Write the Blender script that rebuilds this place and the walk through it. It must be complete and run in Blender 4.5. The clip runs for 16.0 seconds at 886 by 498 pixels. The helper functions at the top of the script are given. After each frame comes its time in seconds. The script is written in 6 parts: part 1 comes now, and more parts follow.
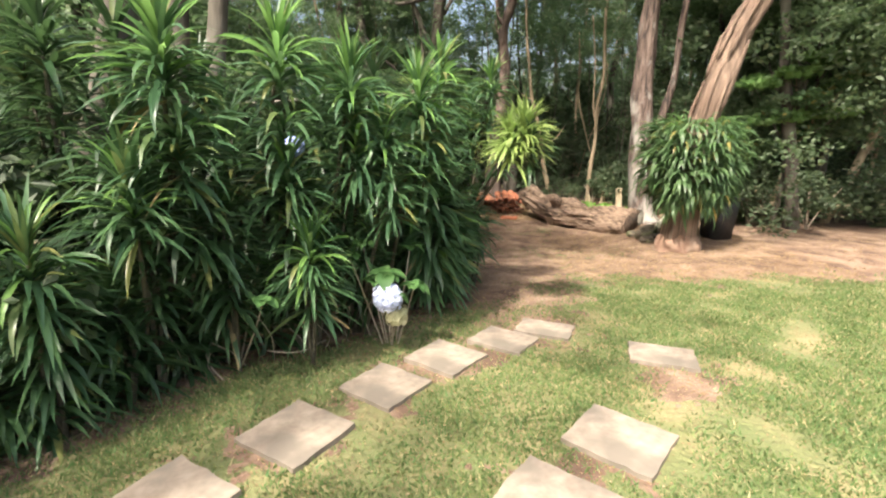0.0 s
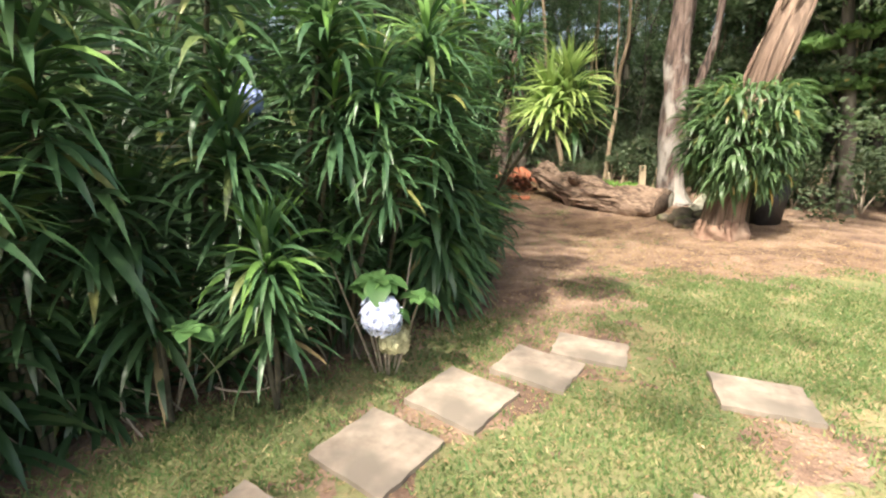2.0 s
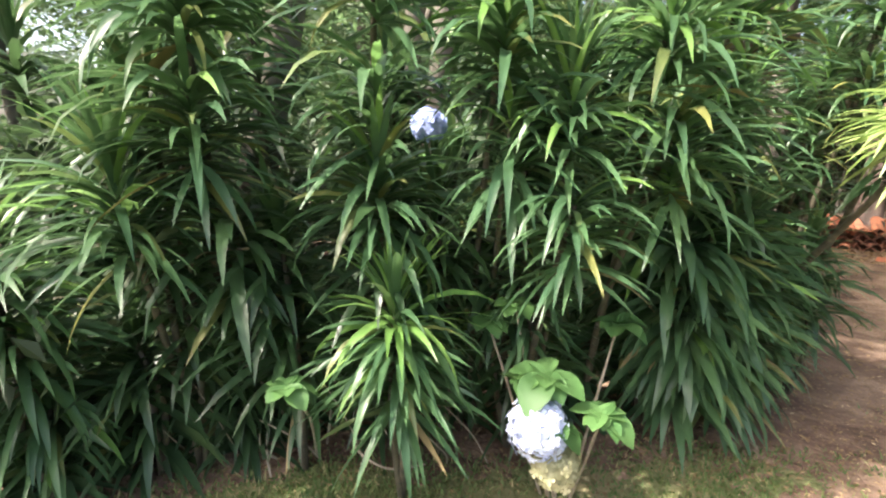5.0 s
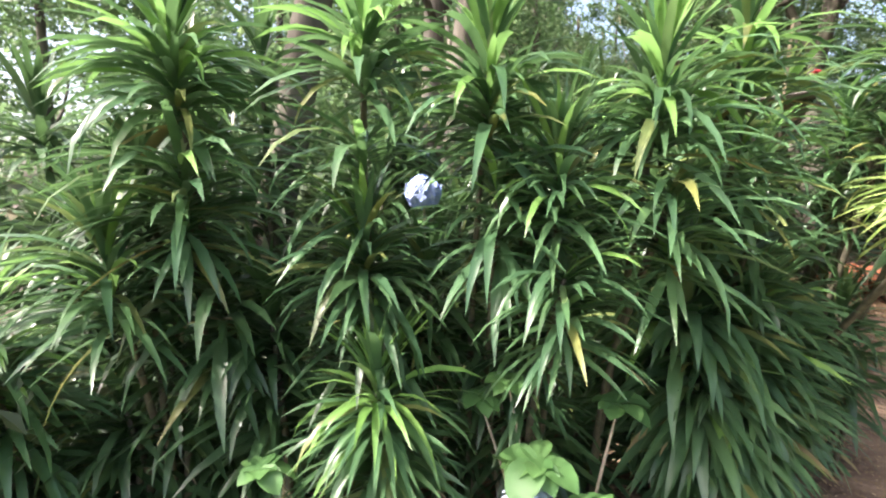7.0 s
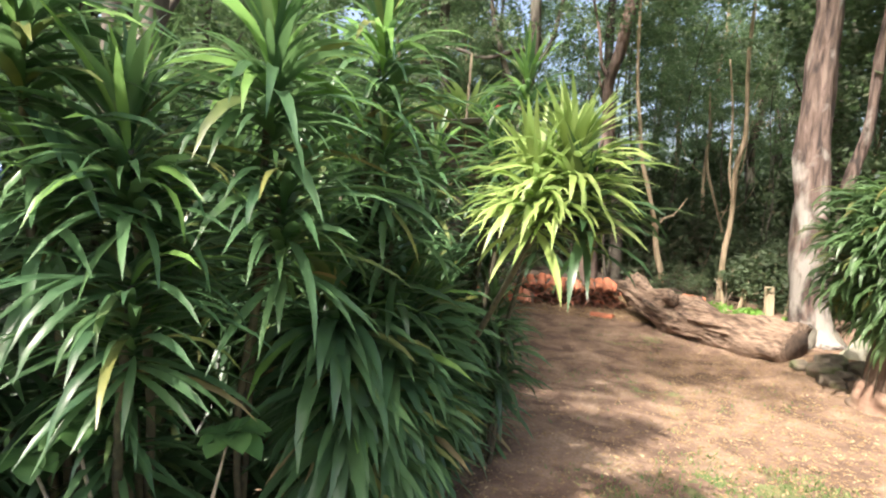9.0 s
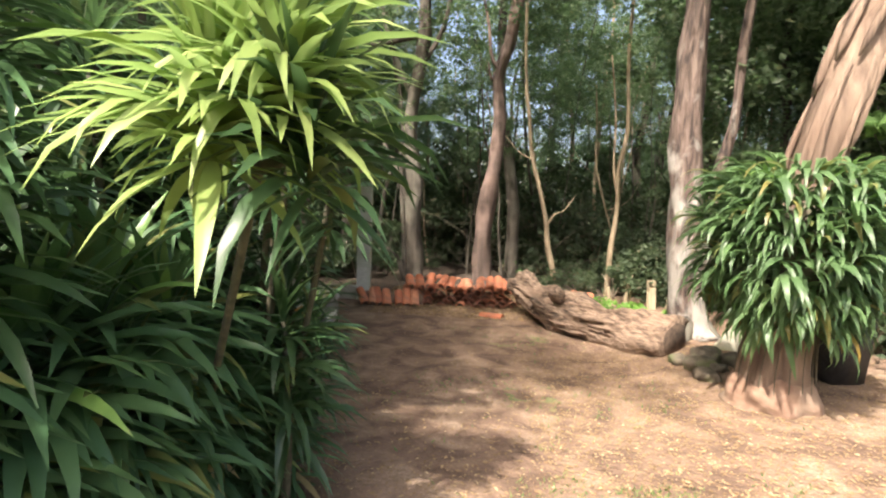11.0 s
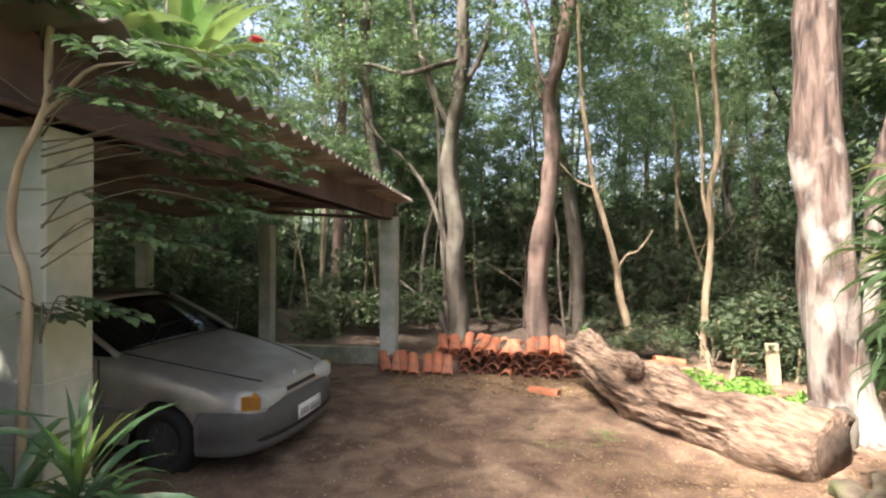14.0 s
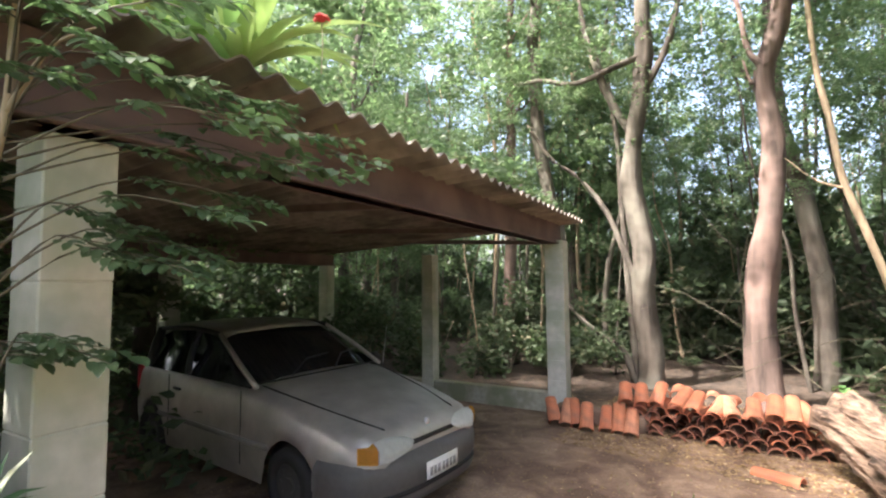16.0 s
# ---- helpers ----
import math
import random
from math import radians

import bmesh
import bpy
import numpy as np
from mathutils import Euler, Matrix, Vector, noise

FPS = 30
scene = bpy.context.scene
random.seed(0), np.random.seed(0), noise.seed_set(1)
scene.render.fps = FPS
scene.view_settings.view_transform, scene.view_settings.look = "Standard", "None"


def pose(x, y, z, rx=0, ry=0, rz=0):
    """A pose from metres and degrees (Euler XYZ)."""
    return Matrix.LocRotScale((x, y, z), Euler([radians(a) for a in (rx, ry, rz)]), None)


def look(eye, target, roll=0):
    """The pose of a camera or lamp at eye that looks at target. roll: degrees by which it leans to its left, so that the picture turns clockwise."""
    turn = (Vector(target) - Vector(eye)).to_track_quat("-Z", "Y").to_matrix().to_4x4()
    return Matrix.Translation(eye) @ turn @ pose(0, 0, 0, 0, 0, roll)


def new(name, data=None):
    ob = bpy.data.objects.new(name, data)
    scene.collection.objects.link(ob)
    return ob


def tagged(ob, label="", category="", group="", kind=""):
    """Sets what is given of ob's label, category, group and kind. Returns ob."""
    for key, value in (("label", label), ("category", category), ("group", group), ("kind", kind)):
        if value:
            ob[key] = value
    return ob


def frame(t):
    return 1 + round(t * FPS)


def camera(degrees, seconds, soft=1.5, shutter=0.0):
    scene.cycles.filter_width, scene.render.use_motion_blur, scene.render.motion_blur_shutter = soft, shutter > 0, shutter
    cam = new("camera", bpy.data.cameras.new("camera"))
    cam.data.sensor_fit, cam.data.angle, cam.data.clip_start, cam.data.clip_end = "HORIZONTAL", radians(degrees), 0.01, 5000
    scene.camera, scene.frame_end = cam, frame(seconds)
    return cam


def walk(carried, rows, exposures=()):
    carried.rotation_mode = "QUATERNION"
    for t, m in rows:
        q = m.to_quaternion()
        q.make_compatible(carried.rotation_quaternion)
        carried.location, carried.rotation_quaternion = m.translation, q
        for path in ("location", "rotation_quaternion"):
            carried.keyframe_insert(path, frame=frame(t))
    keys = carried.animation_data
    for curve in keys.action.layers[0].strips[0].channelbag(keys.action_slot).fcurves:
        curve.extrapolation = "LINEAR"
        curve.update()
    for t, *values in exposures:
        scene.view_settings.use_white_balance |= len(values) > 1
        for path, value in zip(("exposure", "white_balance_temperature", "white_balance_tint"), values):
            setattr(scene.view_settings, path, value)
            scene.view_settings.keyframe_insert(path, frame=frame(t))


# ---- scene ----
cam = camera(86.0, 16.0, 2.2)
PATH = [
    (0, (0.246, -0.83, 1.794), (0.192, 1.104, 1.288), -0.2),
    (0.5, (0.224, -0.512, 1.737), (0.179, 1.418, 1.215), -0.1),
    (1, (0.158, -0.261, 1.711), (0.126, 1.662, 1.162), -0.1),
    (1.5, (0.074, -0.005, 1.684), (0.041, 1.91, 1.109), -0.0),
    (2, (0.125, 0.245, 1.634), (0.07, 2.153, 1.036), 0.2),
    (2.5, (0.175, 0.45, 1.627), (0.075, 2.351, 1.013), 0.6),
    (3, (0.188, 0.644, 1.608), (-0.046, 2.526, 0.972), 0.6),
    (3.5, (0.289, 0.837, 1.539), (-0.119, 2.685, 0.894), 0.9),
    (4, (0.43, 1.02, 1.526), (-0.232, 2.803, 0.909), 0.6),
    (4.5, (0.399, 1.101, 1.571), (-0.559, 2.759, 0.993), 0.4),
    (4.7, (0.408, 1.123, 1.582), (-0.679, 2.713, 1.045), -0.2),
    (6.8, (0.505, 1.309, 1.68), (-0.857, 2.744, 1.386), -2.0),
    (7, (0.517, 1.322, 1.68), (-0.8, 2.8, 1.399), -1.7),
    (7.5, (0.577, 1.364, 1.648), (-0.551, 3.001, 1.423), -0.9),
    (8, (0.674, 1.496, 1.646), (-0.24, 3.262, 1.43), -0.4),
    (8.5, (0.735, 1.672, 1.627), (0.016, 3.526, 1.415), 0.3),
    (9, (0.885, 1.807, 1.597), (0.378, 3.73, 1.383), 1.9),
    (9.5, (1.031, 1.951, 1.553), (0.688, 3.912, 1.359), 2.4),
    (10, (1.174, 2.15, 1.5), (0.901, 4.121, 1.304), 2.6),
    (12.3, (1.503, 3.5, 1.358), (1.43, 5.494, 1.22), 1.1),
    (12.5, (1.546, 3.62, 1.369), (1.455, 5.614, 1.239), 0.9),
    (13, (1.655, 3.875, 1.382), (1.504, 5.867, 1.284), 0.7),
    (13.5, (1.718, 4.152, 1.363), (1.443, 6.132, 1.317), 0.3),
    (14, (1.713, 4.468, 1.389), (1.249, 6.413, 1.394), 0.2),
    (14.5, (1.766, 4.684, 1.396), (1.125, 6.578, 1.437), -0.2),
    (15, (1.839, 4.898, 1.411), (1.013, 6.719, 1.466), -0.5),
    (15.5, (1.76, 5.19, 1.39), (0.734, 6.905, 1.475), -0.4),
    (16, (1.76, 5.415, 1.354), (0.58, 7.024, 1.494), -0.5),
]
EXPOSURE = [(0, 1.6, 6850, 10), (3, 1.65, 6850, 10), (4.7, 2.1, 6800, 12), (7, 2.3, 6600, 14), (8, 2.2, 6650, 13), (9.5, 1.85, 6800, 12), (12.5, 2.0, 6950, 13), (14, 2.35, 6750, 15), (16, 2.9, 6550, 16)]
walk(cam, [(t, look(eye, target, roll)) for t, eye, target, roll in PATH], EXPOSURE)

# ---- world, sun, exposure ----
SUN_ELEV, SUN_AZ = 57.0, 214.0   # degrees; azimuth the light comes from, clockwise from +y
world = bpy.data.worlds.new("sky")
scene.world = world
world.use_nodes = True
wn = world.node_tree
sky = wn.nodes.new("ShaderNodeTexSky")
sky.sky_type = 'NISHITA'
sky.sun_disc = False
sky.sun_elevation = radians(SUN_ELEV)
sky.sun_rotation = radians(SUN_AZ)
sky.air_density = 0.9
sky.dust_density = 6.5
wn.nodes["Background"].inputs["Strength"].default_value = 0.14
wn.links.new(sky.outputs[0], wn.nodes["Background"].inputs["Color"])
sun_data = bpy.data.lights.new("sun", 'SUN')
sun_data.energy = 3.3
sun_data.angle = radians(1.2)
sun_data.color = (1.0, 0.95, 0.87)
sun = new("sun", sun_data)
az, el = radians(SUN_AZ), radians(SUN_ELEV)
sun_dir = Vector((math.sin(az) * math.cos(el), math.cos(az) * math.cos(el), math.sin(el)))
sun.matrix_world = look(sun_dir * 60, (0, 0, 0))

# ---- materials ----
def material(name, rough=0.8, metal=0.0):
    m = bpy.data.materials.new(name)
    m.use_nodes = True
    b = m.node_tree.nodes["Principled BSDF"]
    b.inputs["Roughness"].default_value = rough
    b.inputs["Metallic"].default_value = metal
    return m, m.node_tree, b


def ramp(nt, src, stops):
    r = nt.nodes.new("ShaderNodeValToRGB")
    e = r.color_ramp.elements
    while len(e) < len(stops):
        e.new(0.5)
    for k, (p, c) in enumerate(stops):
        e[k].position, e[k].color = p, (*c, 1)
    nt.links.new(src, r.inputs[0])
    return r.outputs[0]


def noise_tex(nt, scale, detail=4, stretch=None, coords="Object", distortion=0.0):
    tc = nt.nodes.new("ShaderNodeTexCoord")
    n = nt.nodes.new("ShaderNodeTexNoise")
    n.inputs["Scale"].default_value = scale
    n.inputs["Detail"].default_value = detail
    n.inputs["Distortion"].default_value = distortion
    src = tc.outputs[coords]
    if stretch:
        mp = nt.nodes.new("ShaderNodeMapping")
        mp.inputs["Scale"].default_value = stretch
        nt.links.new(src, mp.inputs["Vector"])
        src = mp.outputs[0]
    nt.links.new(src, n.inputs["Vector"])
    return n.outputs["Fac"]


def mix(nt, fac, a, b, mode='MIX'):
    x = nt.nodes.new("ShaderNodeMix")
    x.data_type, x.blend_type = 'RGBA', mode
    for k, v in ((0, fac), (6, a), (7, b)):
        if hasattr(v, "is_output"):
            nt.links.new(v, x.inputs[k])
        else:
            x.inputs[k].default_value = v if k == 0 else (*v, 1)
    return x.outputs[2]


def bump(nt, b, height, strength=0.4, distance=0.02):
    n = nt.nodes.new("ShaderNodeBump")
    n.inputs["Strength"].default_value = strength
    n.inputs["Distance"].default_value = distance
    nt.links.new(height, n.inputs["Height"])
    nt.links.new(n.outputs[0], b.inputs["Normal"])


def surface(name, c1, c2, scale, rough=0.8, c3=None, big=1.5, stretch=None, bumps=0.4, dist=0.01, metal=0.0, cover=(0.45, 0.62)):
    """Two scales of colour variation and a fine relief."""
    m, nt, b = material(name, rough, metal)
    fine = noise_tex(nt, scale, 6, stretch)
    col = ramp(nt, fine, [(0.3, c1), (0.7, c2)])
    if c3:
        col = mix(nt, ramp(nt, noise_tex(nt, big, 3), [(cover[0], (0, 0, 0)), (cover[1], (1, 1, 1))]), col, c3)
    nt.links.new(col, b.inputs["Base Color"])
    bump(nt, b, fine, bumps, dist)
    return m


def leaf_material(name, c1, c2, tip=None, rough=0.42, glow=0.35, island=False):
    """A thin leaf: gloss on top, some light shining through."""
    m, nt, b = material(name, rough)
    if island:
        rnd = nt.nodes.new("ShaderNodeNewGeometry").outputs["Random Per Island"]
    else:
        rnd = nt.nodes.new("ShaderNodeObjectInfo").outputs["Random"]
    col = ramp(nt, rnd, [(0.0, c1), (1.0, c2)] if not tip else [(0.0, c1), (0.9, c2), (0.96, tip)])
    col = mix(nt, ramp(nt, noise_tex(nt, 9, 3), [(0.3, (0, 0, 0)), (0.8, (0.6, 0.6, 0.6))]), col, tuple(v * 0.55 for v in c1))
    nt.links.new(col, b.inputs["Base Color"])
    tr = nt.nodes.new("ShaderNodeBsdfTranslucent")
    nt.links.new(mix(nt, 0.5, col, (0.17, 0.31, 0.11)), tr.inputs["Color"])
    ms = nt.nodes.new("ShaderNodeMixShader")
    ms.inputs[0].default_value = glow
    nt.links.new(b.outputs[0], ms.inputs[1])
    nt.links.new(tr.outputs[0], ms.inputs[2])
    nt.links.new(ms.outputs[0], nt.nodes["Material Output"].inputs["Surface"])
    return m


M_LEAF = leaf_material("strap_leaf", (0.06, 0.135, 0.065), (0.115, 0.215, 0.095), (0.26, 0.26, 0.08), rough=0.33, glow=0.3)
M_LEAF_MASS = leaf_material("strap_leaf_mass", (0.06, 0.135, 0.06), (0.125, 0.235, 0.095), (0.26, 0.26, 0.08), rough=0.33, glow=0.3, island=True)
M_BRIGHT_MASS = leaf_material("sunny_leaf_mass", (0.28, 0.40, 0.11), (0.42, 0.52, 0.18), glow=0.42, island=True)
M_YOUNG = leaf_material("young_strap_leaf", (0.18, 0.36, 0.09), (0.28, 0.48, 0.13), rough=0.34, glow=0.45)
# Yellow-green leaf; sunlight on the head is also put into its pale colour.
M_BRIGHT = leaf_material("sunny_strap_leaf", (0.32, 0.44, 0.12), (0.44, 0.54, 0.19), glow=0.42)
M_DEAD = leaf_material("dry_strap_leaf", (0.26, 0.19, 0.08), (0.42, 0.33, 0.17), rough=0.8, glow=0.15)
# Darker copy of the strap leaf: shade deep in the hedge put into colour.
M_CROWN_SHADED = leaf_material("crown_leaves", (0.03, 0.07, 0.03), (0.06, 0.12, 0.045), (0.16, 0.16, 0.05), rough=0.36, glow=0.25, island=True)
M_HANG = leaf_material("hanging_leaves", (0.07, 0.135, 0.055), (0.13, 0.22, 0.09), (0.28, 0.23, 0.07), island=True)
M_OVAL = leaf_material("oval_leaf", (0.09, 0.21, 0.065), (0.15, 0.30, 0.095), rough=0.5, glow=0.3)
M_TREE = leaf_material("tree_leaves", (0.09, 0.14, 0.075), (0.165, 0.22, 0.12), (0.25, 0.27, 0.15), rough=0.5, glow=0.5, island=True)
M_TREE2 = leaf_material("pale_tree_leaves", (0.115, 0.175, 0.095), (0.20, 0.275, 0.15), (0.28, 0.31, 0.18), rough=0.5, glow=0.55, island=True)
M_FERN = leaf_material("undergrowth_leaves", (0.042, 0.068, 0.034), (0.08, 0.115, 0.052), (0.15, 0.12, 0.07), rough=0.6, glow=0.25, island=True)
# Leaf green raised to stand for sun that other trees block.
M_SPRAY = leaf_material("sunny_branch_leaves", (0.13, 0.25, 0.07), (0.21, 0.35, 0.11), rough=0.5, glow=0.45, island=True)
M_WEED = leaf_material("weed_leaves", (0.15, 0.32, 0.05), (0.22, 0.42, 0.08), rough=0.5, glow=0.35, island=True)
M_GRASS = leaf_material("grass_blades", (0.065, 0.155, 0.04), (0.24, 0.26, 0.095), (0.50, 0.40, 0.22), rough=0.7, glow=0.3, island=True)
M_LITTER = leaf_material("leaf_litter", (0.20, 0.12, 0.06), (0.42, 0.30, 0.16), (0.55, 0.42, 0.26), rough=0.9, glow=0.05, island=True)
M_STEM = surface("stem", (0.05, 0.045, 0.03), (0.11, 0.095, 0.06), 30, 0.85)
M_TWIG = surface("twig", (0.22, 0.18, 0.13), (0.42, 0.36, 0.28), 40, 0.85)
M_BARK = surface("grey_bark", (0.035, 0.029, 0.023), (0.10, 0.083, 0.065), 9, 0.9, (0.15, 0.138, 0.11), 1.2, (1, 1, 0.18), 0.9, 0.03)
M_BARK_PINK = surface("pinkish_bark", (0.05, 0.036, 0.03), (0.15, 0.105, 0.086), 10, 0.9, (0.22, 0.15, 0.125), 1.4, (1, 1, 0.14), 0.9, 0.02)
def lichen_bark():
    m, nt, b = material("pale_patchy_bark", 0.9)
    fine = noise_tex(nt, 16, 8, (1, 1, 0.16), distortion=0.5)
    col = ramp(nt, fine, [(0.34, (0.025, 0.018, 0.015)), (0.5, (0.10, 0.068, 0.055)), (0.7, (0.19, 0.14, 0.115))])
    tc = nt.nodes.new("ShaderNodeTexCoord")
    xyz = nt.nodes.new("ShaderNodeSeparateXYZ")
    nt.links.new(tc.outputs["Object"], xyz.inputs[0])
    low = nt.nodes.new("ShaderNodeMapRange")
    for k, v in ((1, 0.2), (2, 3.2), (3, 0.13), (4, -0.09)):
        low.inputs[k].default_value = v
    nt.links.new(xyz.outputs["Z"], low.inputs[0])
    add = nt.nodes.new("ShaderNodeMath")
    add.operation = 'ADD'
    nt.links.new(noise_tex(nt, 3.6, 10, (1, 1, 0.5), distortion=0.3), add.inputs[0])
    nt.links.new(low.outputs[0], add.inputs[1])
    col = mix(nt, ramp(nt, add.outputs[0], [(0.5, (0, 0, 0)), (0.62, (0.85, 0.85, 0.85))]), col, (0.34, 0.315, 0.28))
    nt.links.new(col, b.inputs["Base Color"])
    bump(nt, b, fine, 1.0, 0.04)
    return m


M_BARK_WHITE = lichen_bark()
M_BARK_BIG = surface("tan_shaggy_bark", (0.08, 0.052, 0.038), (0.27, 0.19, 0.138), 12, 0.9, (0.15, 0.098, 0.07), 1.5, (1, 1, 0.1), 1.0, 0.05)
M_BARK_THIN = surface("thin_pale_bark", (0.22, 0.165, 0.105), (0.38, 0.30, 0.20), 18, 0.85, None, 1.5, (1, 1, 0.2))


def log_material():
    m, nt, b = material("weathered_log", 0.92)
    tc = nt.nodes.new("ShaderNodeTexCoord")
    turn = nt.nodes.new("ShaderNodeMapping")
    turn.inputs["Rotation"].default_value = (0, 0, radians(-123))
    grain = nt.nodes.new("ShaderNodeMapping")
    grain.inputs["Scale"].default_value = (0.3, 1, 1)
    n = nt.nodes.new("ShaderNodeTexNoise")
    n.inputs["Scale"].default_value = 24
    n.inputs["Detail"].default_value = 10
    nt.links.new(tc.outputs["Object"], turn.inputs["Vector"])
    nt.links.new(turn.outputs[0], grain.inputs["Vector"])
    nt.links.new(grain.outputs[0], n.inputs["Vector"])
    col = ramp(nt, n.outputs["Fac"], [(0.36, (0.05, 0.034, 0.025)), (0.48, (0.15, 0.10, 0.07)), (0.7, (0.29, 0.21, 0.15))])
    col = mix(nt, ramp(nt, noise_tex(nt, 2.2, 4), [(0.4, (0, 0, 0)), (0.65, (0.7, 0.7, 0.7))]), col, (0.25, 0.17, 0.12))
    nt.links.new(col, b.inputs["Base Color"])
    bump(nt, b, n.outputs["Fac"], 1.0, 0.06)
    return m


M_LOG = log_material()
M_CUT = surface("dark_rotten_wood", (0.03, 0.02, 0.015), (0.12, 0.08, 0.055), 14, 0.95)
M_SLAB = surface("stone_slab", (0.215, 0.175, 0.135), (0.335, 0.28, 0.22), 16, 0.9, (0.17, 0.145, 0.115), 3.0, None, 0.5, 0.006)
M_CONC = surface("rendered_concrete", (0.44, 0.445, 0.38), (0.56, 0.56, 0.49), 14, 0.85, (0.34, 0.37, 0.28), 2.4, None, 0.35, 0.006)
M_KERB = surface("mossy_concrete", (0.28, 0.27, 0.21), (0.42, 0.40, 0.32), 14, 0.9, (0.2, 0.21, 0.13), 2.4)
M_BEAM = surface("reddish_painted_beam", (0.078, 0.05, 0.048), (0.13, 0.083, 0.077), 12, 0.6, (0.165, 0.11, 0.10), 1.8, (1, 0.15, 1), 0.2, 0.004)
M_SHEET = surface("fibre_cement_sheet", (0.18, 0.15, 0.13), (0.32, 0.275, 0.23), 8, 0.9, (0.10, 0.085, 0.07), 1.6, None, 0.3, 0.004)
M_TILE_D = surface("dirty_clay_tile", (0.20, 0.085, 0.055), (0.36, 0.15, 0.09), 18, 0.9, (0.15, 0.10, 0.075), 4)
M_ROCK = surface("mossy_rock", (0.06, 0.05, 0.035), (0.15, 0.12, 0.09), 12, 0.95, (0.11, 0.12, 0.055), 3, None, 0.7, 0.03)
M_STAKE = surface("weathered_stake", (0.30, 0.24, 0.15), (0.48, 0.40, 0.28), 18, 0.9, None, 1.5, (1, 1, 0.15))
M_BLACK = surface("black_plastic", (0.012, 0.012, 0.013), (0.03, 0.03, 0.03), 20, 0.5, None, 1, None, 0.1)
M_EARTHBASE = surface("red_earth", (0.15, 0.088, 0.06), (0.27, 0.17, 0.12), 10, 0.95, (0.20, 0.14, 0.10), 2.5, None, 0.7, 0.03)


def tile_material():
    m, nt, b = material("clay_tile", 0.85)
    rnd = nt.nodes.new("ShaderNodeObjectInfo").outputs["Random"]
    base = ramp(nt, rnd, [(0.0, (0.42, 0.13, 0.065)), (0.6, (0.50, 0.17, 0.085)), (1.0, (0.53, 0.235, 0.135))])
    col = mix(nt, ramp(nt, noise_tex(nt, 12, 5), [(0.42, (0, 0, 0)), (0.75, (0.8, 0.8, 0.8))]), base, (0.24, 0.12, 0.085))
    nt.links.new(col, b.inputs["Base Color"])
    bump(nt, b, noise_tex(nt, 60, 3), 0.3, 0.004)
    return m


M_TILE = tile_material()


def flat(name, c, rough=0.5, metal=0.0, c2=None, scale=25):
    m, nt, b = material(name, rough, metal)
    n = noise_tex(nt, scale, 4)
    nt.links.new(ramp(nt, n, [(0.3, c), (0.7, c2 or tuple(v * 1.12 for v in c))]), b.inputs["Base Color"])
    return m


M_PAINT = flat("dusty_grey_car_paint", (0.40, 0.37, 0.335), 0.36, 0.5, (0.54, 0.505, 0.46), 5)
M_BUMPER = flat("grey_bumper_plastic", (0.20, 0.19, 0.18), 0.55)
M_RUBBER = flat("tyre_rubber", (0.02, 0.02, 0.02), 0.85)
M_DARK = flat("dark_trim", (0.015, 0.015, 0.016), 0.6)
M_RIM = flat("dusty_steel_rim", (0.10, 0.10, 0.10), 0.55, 0.6)
M_PLATE = flat("plate_grey_white", (0.62, 0.62, 0.60), 0.5)
M_PLATE_INK = flat("plate_ink", (0.26, 0.26, 0.26), 0.6)
M_AMBER = flat("amber_lens", (0.62, 0.30, 0.06), 0.25)
M_LENS = flat("headlight_lens", (0.68, 0.68, 0.63), 0.2, 0.0)
M_CHROME = flat("dull_chrome", (0.6, 0.6, 0.6), 0.3, 0.9)
M_WHITEFLOWER = flat("pale_blue_petals", (0.48, 0.56, 0.82), 0.7, 0, (0.76, 0.80, 0.92), 30)
M_BLUEFLOWER = flat("blue_petals", (0.30, 0.40, 0.85), 0.7, 0, (0.55, 0.64, 0.95), 30)
M_FADED = flat("faded_petals", (0.28, 0.28, 0.14), 0.8, 0, (0.52, 0.49, 0.30), 30)
M_RED = flat("red_flower", (0.6, 0.05, 0.06), 0.6)


def glass_material():
    m, nt, b = material("dark_car_glass", 0.06)
    b.inputs["Base Color"].default_value = (0.012, 0.014, 0.016, 1)
    b.inputs["Specular IOR Level"].default_value = 0.35
    return m


M_GLASS = glass_material()


# ---- shape of the land ----
def sst(a, b, v):
    t = np.clip((v - a) / (b - a), 0, 1)
    return t * t * (3 - 2 * t)


def land(x, y):
    """Height of the ground: level lawn, falling to the yard by the car shelter."""
    return (0.05 - 0.10 * sst(1.5, 4.0, y) - 0.42 * sst(3.5, 8.5, y) + 0.22 * sst(2.4, 4.6, x) * sst(4.5, 8.0, y)
            + 0.012 * np.sin(x * 2.1 + y * 0.7) * np.cos(y * 1.7 - x * 0.4))


STONES = ((-1.12, 0.98), (-0.675, 1.54), (-0.24, 2.11), (0.17, 2.57), (0.66, 2.93), (1.06, 3.2), (0.72, 1.02), (1.18, 1.53), (1.87, 2.5))


